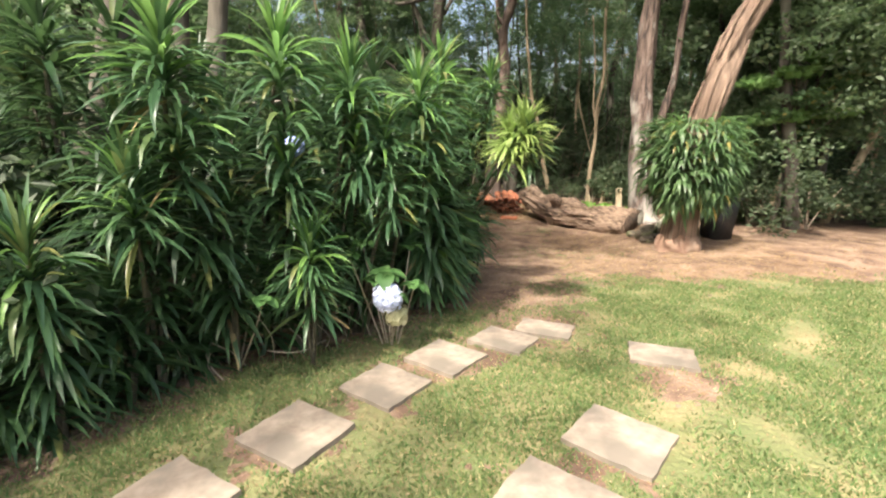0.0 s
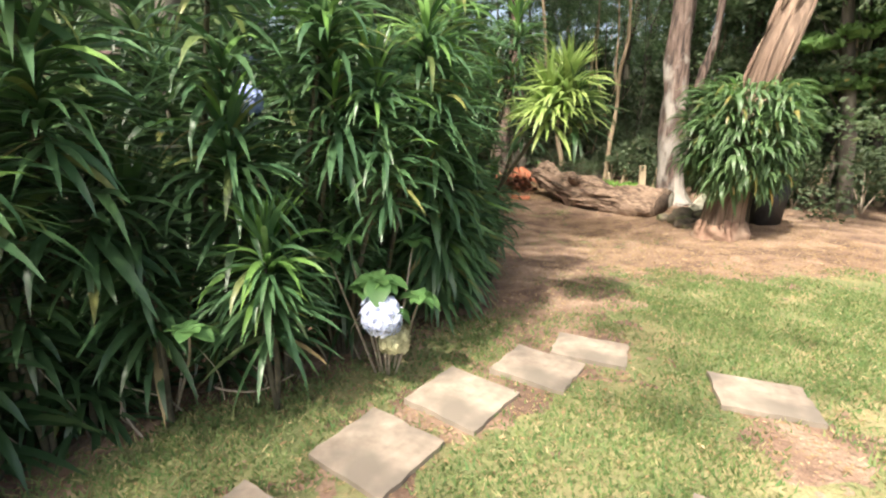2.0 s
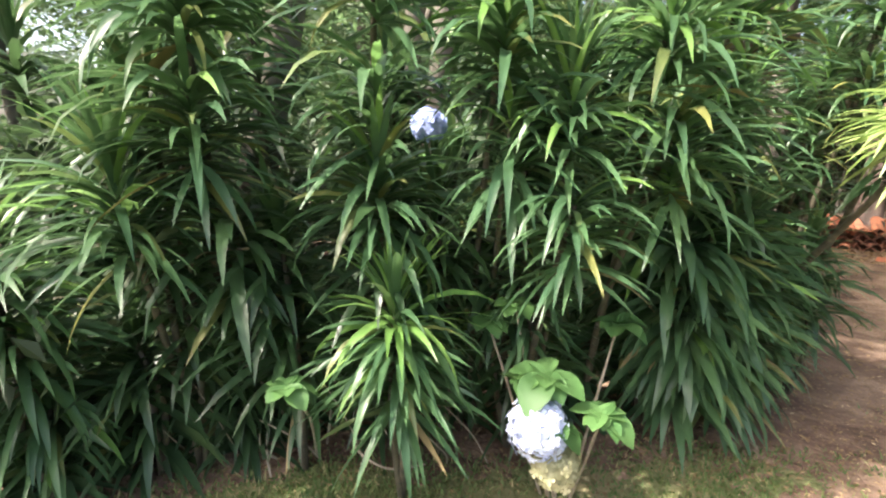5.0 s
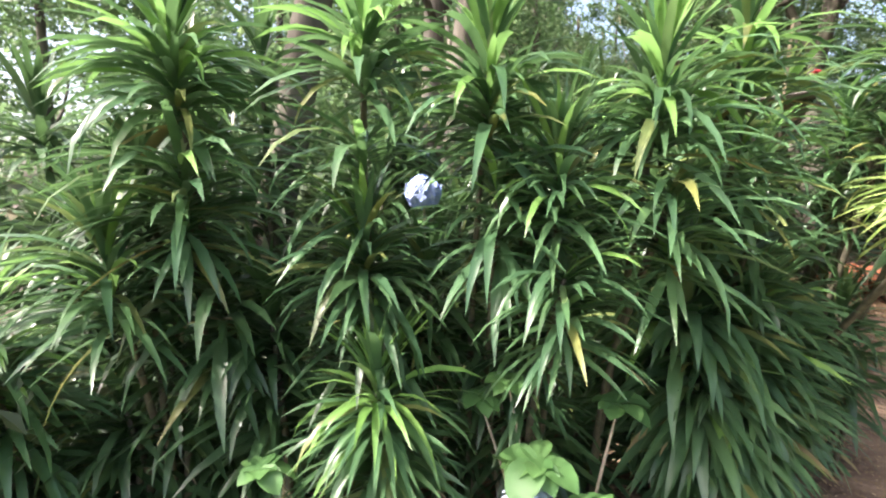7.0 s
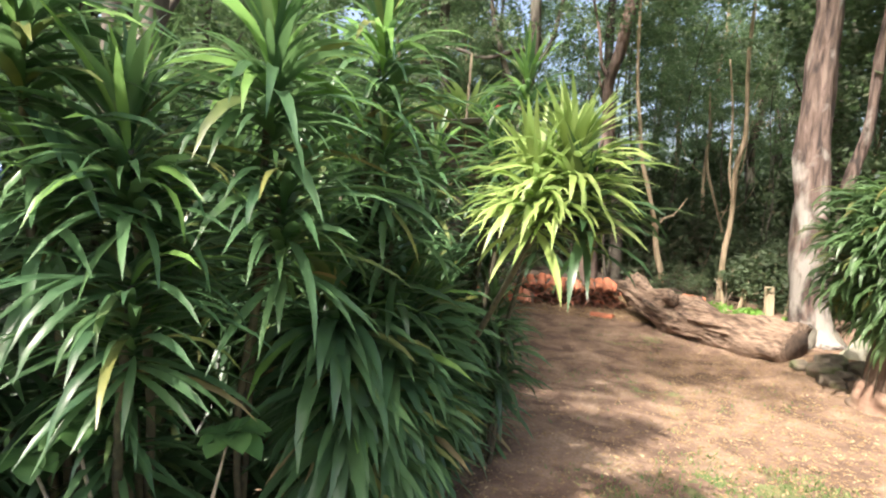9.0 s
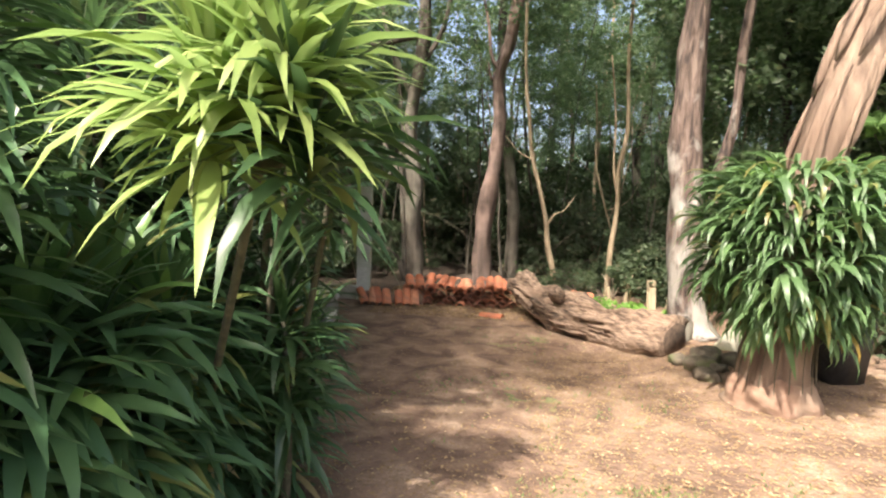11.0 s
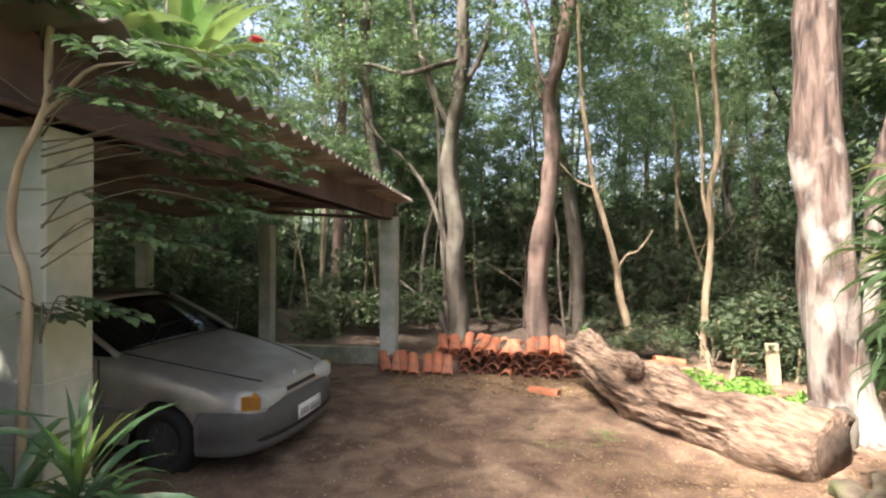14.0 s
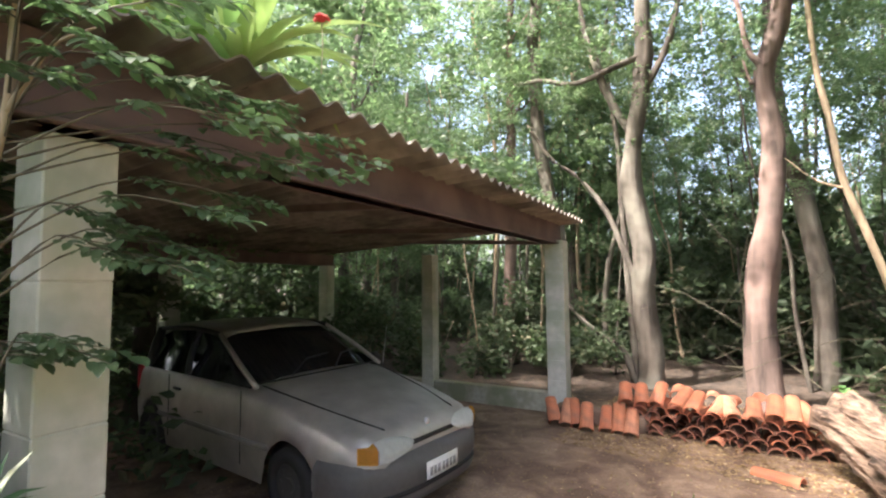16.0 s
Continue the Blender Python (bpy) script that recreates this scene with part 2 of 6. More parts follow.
def turf(x, y):
    """How much lawn covers the ground, 0 to 1."""
    x, y = np.asarray(x, float), np.asarray(y, float)
    w = 0.35 * np.sin(x * 1.3 + 1.0) + 0.25 * np.sin(x * 3.1 + y * 2.2) + 0.2 * np.sin(y * 4.3 - x * 2.7)
    lawn = 1 - sst(4.3, 5.6, y + 0.5 * w - 0.10 * np.clip(x - 3, 0, 4))
    rim = np.interp(y, [-3, 0, 1.3, 2.2, 2.9, 3.6, 4.4, 6], [-3.2, -2.7, -2.35, -1.7, -0.8, 0.1, 0.8, 1.3])
    edge = sst(-0.35, 0.65, x - rim + 0.3 * w) * (0.75 + 0.25 * sst(0.2, 1.6, x - rim))
    patch = 0.55 * np.exp(-((x - 2.1) ** 2 / 2.2 + (y - 7.2) ** 2 / 0.5)) + 0.6 * np.exp(-((x - 1.9) ** 2 / 0.9 + (y - 9.4) ** 2 / 0.4))
    bare = 0.9 * np.exp(-((x - 1.85) ** 2 / 0.10 + (y - 2.15) ** 2 / 0.06)) + 0.6 * np.exp(-((x - 1.2) ** 2 / 0.3 + (y - 4.1) ** 2 / 0.3))
    for sx, sy in STONES:
        bare = bare + 0.6 * np.exp(-((x - sx) ** 2 + (y - sy) ** 2) / 0.17)
    fleck = np.sin(5.3 * x + 2.1 * np.sin(3.7 * y + 1)) * np.sin(4.7 * y + 1.8 * np.sin(4.1 * x)) + 0.6 * np.sin(11 * x + 2 * np.sin(9 * y)) * np.sin(10 * y + 2 * np.sin(8 * x))
    bare = bare + 0.34 * np.clip(fleck - 0.25, 0, 1) + 0.24 * sst(2.8, 4.8, y) * np.clip(0.5 + fleck, 0, 1)
    return np.clip(lawn * edge - bare * 0.9 + patch * (y > 5), 0, 1)


def axis(lo, hi, step, far):
    a = list(np.arange(lo, hi + 1e-6, step))
    s, v = step, hi
    while v < far:
        s *= 1.35
        v += s
        a.append(v)
    s, v, b = step, lo, []
    while v > -far:
        s *= 1.35
        v -= s
        b.append(v)
    return np.array(b[::-1] + a)


def ground_material():
    m, nt, b = material("lawn_and_red_earth", 0.95)
    att = nt.nodes.new("ShaderNodeAttribute")
    att.attribute_name = "turf"
    earth = ramp(nt, noise_tex(nt, 3.0, 8, distortion=0.6), [(0.36, (0.105, 0.062, 0.042)), (0.5, (0.20, 0.126, 0.087)), (0.66, (0.31, 0.22, 0.155))])
    earth = mix(nt, ramp(nt, noise_tex(nt, 45, 4), [(0.4, (0, 0, 0)), (0.7, (0.6, 0.6, 0.6))]), earth, (0.145, 0.10, 0.065))
    grass = ramp(nt, noise_tex(nt, 2.2, 6), [(0.3, (0.08, 0.12, 0.04)), (0.5, (0.155, 0.162, 0.068)), (0.72, (0.32, 0.25, 0.138))])
    grass = mix(nt, ramp(nt, noise_tex(nt, 70, 3), [(0.4, (0, 0, 0)), (0.7, (0.7, 0.7, 0.7))]), grass, (0.16, 0.17, 0.07))
    # Dark leaf mould, with the shade under wood and hedge put into its colour.
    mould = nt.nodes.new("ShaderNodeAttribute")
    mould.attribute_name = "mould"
    shaded_humus = ramp(nt, noise_tex(nt, 9, 8), [(0.35, (0.028, 0.02, 0.015)), (0.7, (0.10, 0.07, 0.048))])
    earth = mix(nt, mould.outputs["Fac"], earth, shaded_humus)
    ragged = nt.nodes.new("ShaderNodeMath")
    ragged.operation = 'ADD'
    nt.links.new(att.outputs["Fac"], ragged.inputs[0])
    nt.links.new(noise_tex(nt, 5.5, 8, distortion=0.8), ragged.inputs[1])
    fac = ramp(nt, ragged.outputs[0], [(0.99, (0, 0, 0)), (1.44, (1, 1, 1))])
    nt.links.new(mix(nt, fac, earth, grass), b.inputs["Base Color"])
    bump(nt, b, noise_tex(nt, 22, 10), 0.9, 0.04)
    return m


def make_ground():
    xs, ys = axis(-6, 9, 0.12, 260), axis(-3, 15, 0.12, 260)
    X, Y = np.meshgrid(xs, ys)
    Z = land(X, Y)
    n, k = len(xs), len(ys)
    verts = np.stack([X, Y, Z], -1).reshape(-1, 3)
    i = np.arange(n - 1)[None, :] + np.arange(k - 1)[:, None] * n
    faces = np.stack([i, i + 1, i + n + 1, i + n], -1).reshape(-1, 4)
    me = bpy.data.meshes.new("ground")
    me.from_pydata(verts.tolist(), [], faces.tolist())
    at = me.attributes.new("turf", 'FLOAT', 'POINT')
    at.data.foreach_set("value", turf(X, Y).reshape(-1).astype(np.float32))
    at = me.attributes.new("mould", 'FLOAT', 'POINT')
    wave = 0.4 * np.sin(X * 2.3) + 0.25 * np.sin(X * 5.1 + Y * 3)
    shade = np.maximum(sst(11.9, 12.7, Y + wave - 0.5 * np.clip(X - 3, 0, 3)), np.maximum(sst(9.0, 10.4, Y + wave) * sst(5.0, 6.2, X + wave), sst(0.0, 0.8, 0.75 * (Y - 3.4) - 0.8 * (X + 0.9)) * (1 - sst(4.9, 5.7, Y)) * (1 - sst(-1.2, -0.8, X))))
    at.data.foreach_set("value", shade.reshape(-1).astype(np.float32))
    me.polygons.foreach_set("use_smooth", [True] * len(faces))
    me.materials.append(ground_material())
    ob = new("ground", me)
    tagged(ob, "sloping ground of patchy lawn and bare reddish earth", "ground", kind="structure")


make_ground()


def gz(x, y):
    return float(land(x, y))


# ---- building helpers ----
def mesh_of(bm, name, mat, smooth=True):
    me = bpy.data.meshes.new(name)
    bm.to_mesh(me)
    bm.free()
    for p in me.polygons:
        p.use_smooth = smooth
    me.materials.append(mat)
    return me


def part(name, bm, mat, parent=None, label="", smooth=True):
    ob = new(name, mesh_of(bm, name, mat, smooth))
    if parent is not None:
        ob.parent = parent
    if label:
        tagged(ob, label)
    return ob


def thing(name, label, category, at=(0, 0, 0), group="", rz=0.0, kind=""):
    ob = new(name)
    ob.empty_display_size = 0.1
    ob.matrix_basis = pose(*at, 0, 0, rz)
    return tagged(ob, label, category, group, kind)


def soup(name, verts, faces, mat, smooth=False):
    me = bpy.data.meshes.new(name)
    me.from_pydata(verts.tolist() if hasattr(verts, "tolist") else verts, [], faces.tolist() if hasattr(faces, "tolist") else faces)
    if smooth:
        me.polygons.foreach_set("use_smooth", [True] * len(me.polygons))
    me.materials.append(mat)
    return me


def box(bm, sx, sy, sz, m=None, bev=0.01, seg=1):
    r = bmesh.ops.create_cube(bm, size=1.0, matrix=(m or Matrix()) @ Matrix.Diagonal((sx, sy, sz, 1)))
    if bev:
        es = list({e for v in r["verts"] for e in v.link_edges})
        bmesh.ops.bevel(bm, geom=es, offset=bev, segments=seg, affect='EDGES')


def tube(bm, pts, radii, sides=8, wob=0.0, seed=0, caps=True):
    """A tapering tube along a line of points, with an uneven skin."""
    pts = [Vector(p) for p in pts]
    rings = []
    for k, p in enumerate(pts):
        d = (pts[min(k + 1, len(pts) - 1)] - pts[max(k - 1, 0)]).normalized()
        a = d.orthogonal().normalized() if abs(d.z) < 0.9 else Vector((1, 0, 0))
        a = (a - d * a.dot(d)).normalized()
        c = d.cross(a)
        ring = []
        for s in range(sides):
            t = 2 * math.pi * s / sides
            q = a * math.cos(t) + c * math.sin(t)
            r = radii[k] * (1 + wob * noise.noise((q * 1.7 + p * 1.3 + Vector((seed * 7.1, 0, 0)))) * 1.6)
            ring.append(bm.verts.new(p + q * r))
        rings.append(ring)
    for r1, r2 in zip(rings, rings[1:]):
        for s in range(sides):
            bm.faces.new((r1[s], r1[(s + 1) % sides], r2[(s + 1) % sides], r2[s]))
    if caps:
        bm.faces.new(rings[0][::-1])
        bm.faces.new(rings[-1])


def smooth_line(pts, n):
    """n points along a soft curve through the given ones."""
    pts = [Vector(p) for p in pts]
    out = []
    for k in range(n):
        u = k / (n - 1) * (len(pts) - 1)
        i = min(int(u), len(pts) - 2)
        f = u - i
        p0, p1, p2, p3 = pts[max(i - 1, 0)], pts[i], pts[i + 1], pts[min(i + 2, len(pts) - 1)]
        out.append(0.5 * ((2 * p1) + (p2 - p0) * f + (2 * p0 - 5 * p1 + 4 * p2 - p3) * f * f + (3 * p1 - p0 - 3 * p2 + p3) * f ** 3))
    return out


# ---- strap-leaved plants ----
def strap(length, width, start, bend, seg=5, twist=0.0, fold=0.25):
    """One arching strap leaf from the origin along +x: verts and faces. start: rise in degrees, bend: total droop in degrees."""
    v, f = [], []
    x = z = 0.0
    for k in range(seg + 1):
        u = k / seg
        ang = radians(start - bend * u ** 1.25)
        if k:
            x += math.cos(ang) * length / seg
            z += math.sin(ang) * length / seg
        w = width * 0.5 * min(1, (0.35 + 2.6 * u) if u < 0.25 else 1) * (1 - max(0, (u - 0.45) / 0.55) ** 1.6)
        tw = twist * u
        n = Vector((-math.sin(ang), 0, math.cos(ang)))
        if k == seg:
            v.append((x, 0, z))
        else:
            for s in (-1, 0, 1):
                lift = fold * w * abs(s)
                v.append((x + n.x * lift, s * w * math.cos(tw), z + n.z * lift + s * w * math.sin(tw)))
    for k in range(seg - 1):
        a, b = 3 * k, 3 * (k + 1)
        f += [(a, a + 1, b + 1, b), (a + 1, a + 2, b + 2, b + 1)]
    a, t = 3 * (seg - 1), 3 * seg
    f += [(a, a + 1, t), (a + 1, a + 2, t)]
    return v, f


rng = random.Random(5)
LEAF_SHAPES = {}
for kind, starts, bends, lens in (("young", (68, 82), (15, 55), (0.32, 0.46)), ("mid", (26, 60), (50, 92), (0.35, 0.47)), ("old", (6, 36), (48, 80), (0.36, 0.47)), ("hang", (-26, 4), (30, 56), (0.32, 0.44))):
    LEAF_SHAPES[kind] = [(rng.uniform(*lens), 0.034 + 0.011 * rng.random(), rng.uniform(*starts), rng.uniform(*bends), rng.uniform(-0.7, 0.7)) for _ in range(7)]
LEAF_MESHES = {}


def leaf_mesh(kind, k, mat):
    key = (kind, k, mat.name)
    if key not in LEAF_MESHES:
        L, w, s, b, tw = LEAF_SHAPES[kind][k]
        v, f = strap(L, w, s, b, 5, tw)
        LEAF_MESHES[key] = soup("leaf", v, f, mat, True)
    return LEAF_MESHES[key]


def whorl(n, skirt, r, size, tier=0):
    """Poses of the leaves of one head: kind, variant, pose. The head's tip is the origin; leaves sit down to -skirt."""
    out = []
    for k in range(n):
        u = (k + 0.5) / n
        a, b, c = ((0.24, 0.62, 0.95), (0.0, 0.34, 0.80), (0.0, 0.18, 0.55))[min(tier, 2)]
        kind = "young" if u < a else ("mid" if u < b else ("old" if u < c else "hang"))
        h = -skirt * max(0, u - 0.05)
        m = Matrix.Translation((0, 0, h)) @ pose(0, 0, 0, r.uniform(-8, 8), r.uniform(-9, 9) - (4 if kind == "old" else 0), k * 137.5 + r.uniform(-22, 22))
        out.append((kind, r.randrange(7), m @ Matrix.Scale(size * r.uniform(0.82, 1.18), 4), u))
    return out


BLUE = Vector((-1.02, 2.92, 1.66))   # the blue flower, round which the leaves part
PARTED = [BLUE + d * 0.12 * k for k in range(7) for d in (Vector((0.58, -0.80, 0.0)), sun_dir)]


def strap_plant(x, y, top, n=70, skirt=0.5, size=1.0, bright=0.5, fine=True, heads=None, seed=0, label="", lean=(0, 0), wide=1.0):
    """A leafy cane plant: stems from the ground, each with a head of strap leaves."""
    r = random.Random(seed * 13 + 7)
    g = gz(x - lean[0], y - lean[1]) - 0.03
    ob = thing("dracaena_plant", label or "dark green cane plant with long arching strap leaves", "plant", (x, y, top), "strap-leaved plants of the hedge")
    if not heads:
        drop = 0.46 if top > 1.25 else 0.28
        tiers = 1 + sum(top - drop * k * size > (1.28 if fine else 0.5) for k in (1, 2, 3, 4)) if top > 1.25 else 2
        heads = [(r.uniform(-0.05, 0.05) * k, r.uniform(-0.05, 0.05) * k, -drop * k * size) for k in range(tiers)]
    for j, (hx, hy, hz) in enumerate(heads):
        bm = bmesh.new()
        foot = Vector((-lean[0] + hx * 0.4, -lean[1] + hy * 0.4, g - top))
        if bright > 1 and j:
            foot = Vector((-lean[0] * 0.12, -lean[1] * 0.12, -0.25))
        tip = Vector((hx, hy, hz - 0.02))
        mid = (foot + tip) / 2 + Vector((r.uniform(-0.06, 0.06), r.uniform(-0.06, 0.06), 0))
        tube(bm, smooth_line([foot, mid, tip], 7), [0.017, 0.016, 0.016, 0.015, 0.015, 0.014, 0.009], 6, 0.2, seed)
        part("stem", bm, M_STEM, ob, "thin ringed brown stem")
        leaves = whorl(n if j == 0 else int(n * 0.66), skirt, r, size, j if bright <= 1 else 0)
        if fine and j < 2:
            for kind, k, m, u in leaves:
                dead = kind == "hang" and r.random() < 0.14
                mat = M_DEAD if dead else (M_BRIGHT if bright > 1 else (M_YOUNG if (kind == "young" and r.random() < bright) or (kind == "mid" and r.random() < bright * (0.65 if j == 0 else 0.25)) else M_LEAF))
                spot = Vector((x + hx, y + hy, top + hz)) + m @ Vector((0.27, 0, 0.06))
                if fine and min((spot - q).length for q in PARTED) < 0.165:
                    continue
                o = new("leaf", leaf_mesh(kind, k, mat))
                o.parent = ob
                o.matrix_basis = Matrix.Translation((hx, hy, hz)) @ m @ Matrix.Diagonal((1, wide * 0.86, 1, 1))
            V, F = [], []
            for kind, k, m, u in whorl(int(n * (0.75 if j == 0 else 0.6)), skirt, r, size, j if bright <= 1 else 0):
                spot = Vector((x + hx, y + hy, top + hz)) + m @ Vector((0.27, 0, 0.06))
                if min((spot - q).length for q in PARTED) < 0.165:
                    continue
                L, w, st, b, tw = LEAF_SHAPES[kind][k]
                v, f = strap(L, w * 0.82 * wide, st, b, 5, tw)
                F += [tuple(i + len(V) for i in q) for q in f]
                V += [tuple(Matrix.Translation((hx, hy, hz)) @ m @ Vector(p)) for p in v]
            o = new("leaf_mass", soup("leaf_mass", V, F, M_BRIGHT_MASS if bright > 1 else M_LEAF_MASS, True))
            tagged(o, kind="stuff")
            o.parent = ob
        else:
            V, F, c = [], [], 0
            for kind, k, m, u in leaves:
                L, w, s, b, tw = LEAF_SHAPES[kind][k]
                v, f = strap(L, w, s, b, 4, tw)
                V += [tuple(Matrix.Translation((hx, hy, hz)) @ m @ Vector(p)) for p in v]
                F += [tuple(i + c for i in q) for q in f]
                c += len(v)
            o = new("crown", soup("crown", V, F, M_CROWN_SHADED, True))
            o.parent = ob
    return ob


# ---- leaf clouds for trees and undergrowth ----
def cloud(rs, centres, radii, n, size, flat_z=0.55, long=1.8):
    """Many small four-cornered leaves gathered in clumps: verts and faces."""
    centres, radii = np.array(centres, float), np.array(radii, float)
    pick = rs.integers(0, len(centres), n)
    d = rs.normal(size=(n, 3))
    d /= np.linalg.norm(d, axis=1)[:, None]
    rad = radii[pick] * rs.random(n) ** 0.45
    c = centres[pick] + d * rad[:, None] * np.array([1, 1, flat_z])
    a = rs.normal(size=(n, 3)) * [1, 1, 0.5]
    a /= np.linalg.norm(a, axis=1)[:, None]
    b = np.cross(a, rs.normal(size=(n, 3)))
    b /= np.linalg.norm(b, axis=1)[:, None]
    s = size * rs.uniform(0.6, 1.4, n)[:, None]
    up = np.cross(a, b) * s * 0.18
    v = np.stack([c - a * s * long / 2, c + b * s / 2 + up, c + a * s * long / 2, c - b * s / 2 + up], 1).reshape(-1, 3)
    f = (np.arange(n) * 4)[:, None] + np.array([[0, 1, 2, 3]])
    return v, f


CROWNS = []


def crown_mesh(k, mat):
    while len(CROWNS) <= k:
        rs = np.random.default_rng(40 + len(CROWNS))
        nc = 26
        cs = rs.normal(size=(nc, 3)) * [1.15, 1.15, 1.25]
        v, f = cloud(rs, cs, rs.uniform(0.3, 0.75, nc), 2700, 0.062)
        CROWNS.append((v, f, {}))
    v, f, made = CROWNS[k]
    if mat.name not in made:
        made[mat.name] = soup("crown", v, f, mat)
    return made[mat.name]


def tree(x, y, height, radius, mat, lean=(0, 0), crowns=(), bend=0.3, seed=0, label="", cat="tree", forks=3, leafmat=None, sides=8, group="trees of the wood", flare=1.35):
    """A tapered trunk with limbs, and leafy crowns at (dx, dy, z, scale)."""
    r = random.Random(seed)
    g = gz(x, y)
    ob = thing("tree", label or "slender forest tree with a bare trunk and leafy crown", cat, (x, y, g), group)
    ob_line = [(0, 0, -0.15)]
    for k in range(1, 6):
        u = k / 5
        ob_line.append((lean[0] * u + r.uniform(-bend, bend) * u * 0.6, lean[1] * u + r.uniform(-bend, bend) * u * 0.6, height * u))
    n = 18
    line = smooth_line(ob_line, n)
    bm = bmesh.new()
    tube(bm, line, [radius * (flare if k == 0 else (1.12 if k == 1 else 1)) * (1 - 0.6 * k / n) for k in range(n)], sides, 0.22, seed)
    part("trunk", bm, mat, ob)
    for j in range(forks):
        u = r.uniform(0.35, 0.9)
        p = line[int(u * (n - 1))]
        a = r.uniform(0, 6.28)
        q = p + Vector((math.cos(a) * r.uniform(0.5, 1.3), math.sin(a) * r.uniform(0.5, 1.3), r.uniform(0.6, 1.8)))
        mid = (p + q) / 2 + Vector((r.uniform(-0.2, 0.2), r.uniform(-0.2, 0.2), -0.15))
        bm = bmesh.new()
        rr = radius * (1 - 0.6 * u) * 0.5
        tube(bm, smooth_line([p, mid, q], 6), [rr, rr * 0.8, rr * 0.7, rr * 0.55, rr * 0.4, rr * 0.2], 6, 0.2, seed + j)
        part("limb", bm, mat, ob)
    for dx, dy, z, s in crowns:
        o = new("crown", crown_mesh(r.randrange(6), leafmat or M_TREE))
        o.parent = ob
        o.matrix_basis = Matrix.Translation((dx, dy, z)) @ pose(0, 0, 0, r.uniform(-15, 15), r.uniform(-15, 15), r.uniform(0, 360)) @ Matrix.Scale(s, 4)
    return ob


# ---- car shelter ----
BEAM_A, BEAM_B = Vector((-0.20, 5.95, 0)), Vector((-0.95, 11.85, 0))
U = (BEAM_B - BEAM_A).normalized()          # along the front beam
W = Vector((-U.y, U.x, 0))                  # into the shelter
SHELTER_TURN = math.degrees(math.atan2(U.y, U.x)) - 90
BEAM_Z = 1.88


def pillar(x, y, top, w, d, base=None):
    g = gz(x, y) - 0.1 if base is None else base
    bm = bmesh.new()
    n = 9
    for k in range(n):
        h = (top - g) / n
        box(bm, w + rng.uniform(-0.006, 0.006), d + rng.uniform(-0.006, 0.006), h - 0.002, Matrix.Translation((0, 0, (k + 0.5) * h)), 0.005)
    box(bm, w - 0.008, d - 0.008, top - g, Matrix.Translation((0, 0, (top - g) / 2)), 0)
    ob = part("pillar", bm, M_CONC, smooth=False)
    ob.matrix_basis = pose(x, y, g, 0, 0, SHELTER_TURN)
    return tagged(ob, "pale rendered block pillar holding up the car shelter", "pillar", "pillars of the car shelter", "structure")


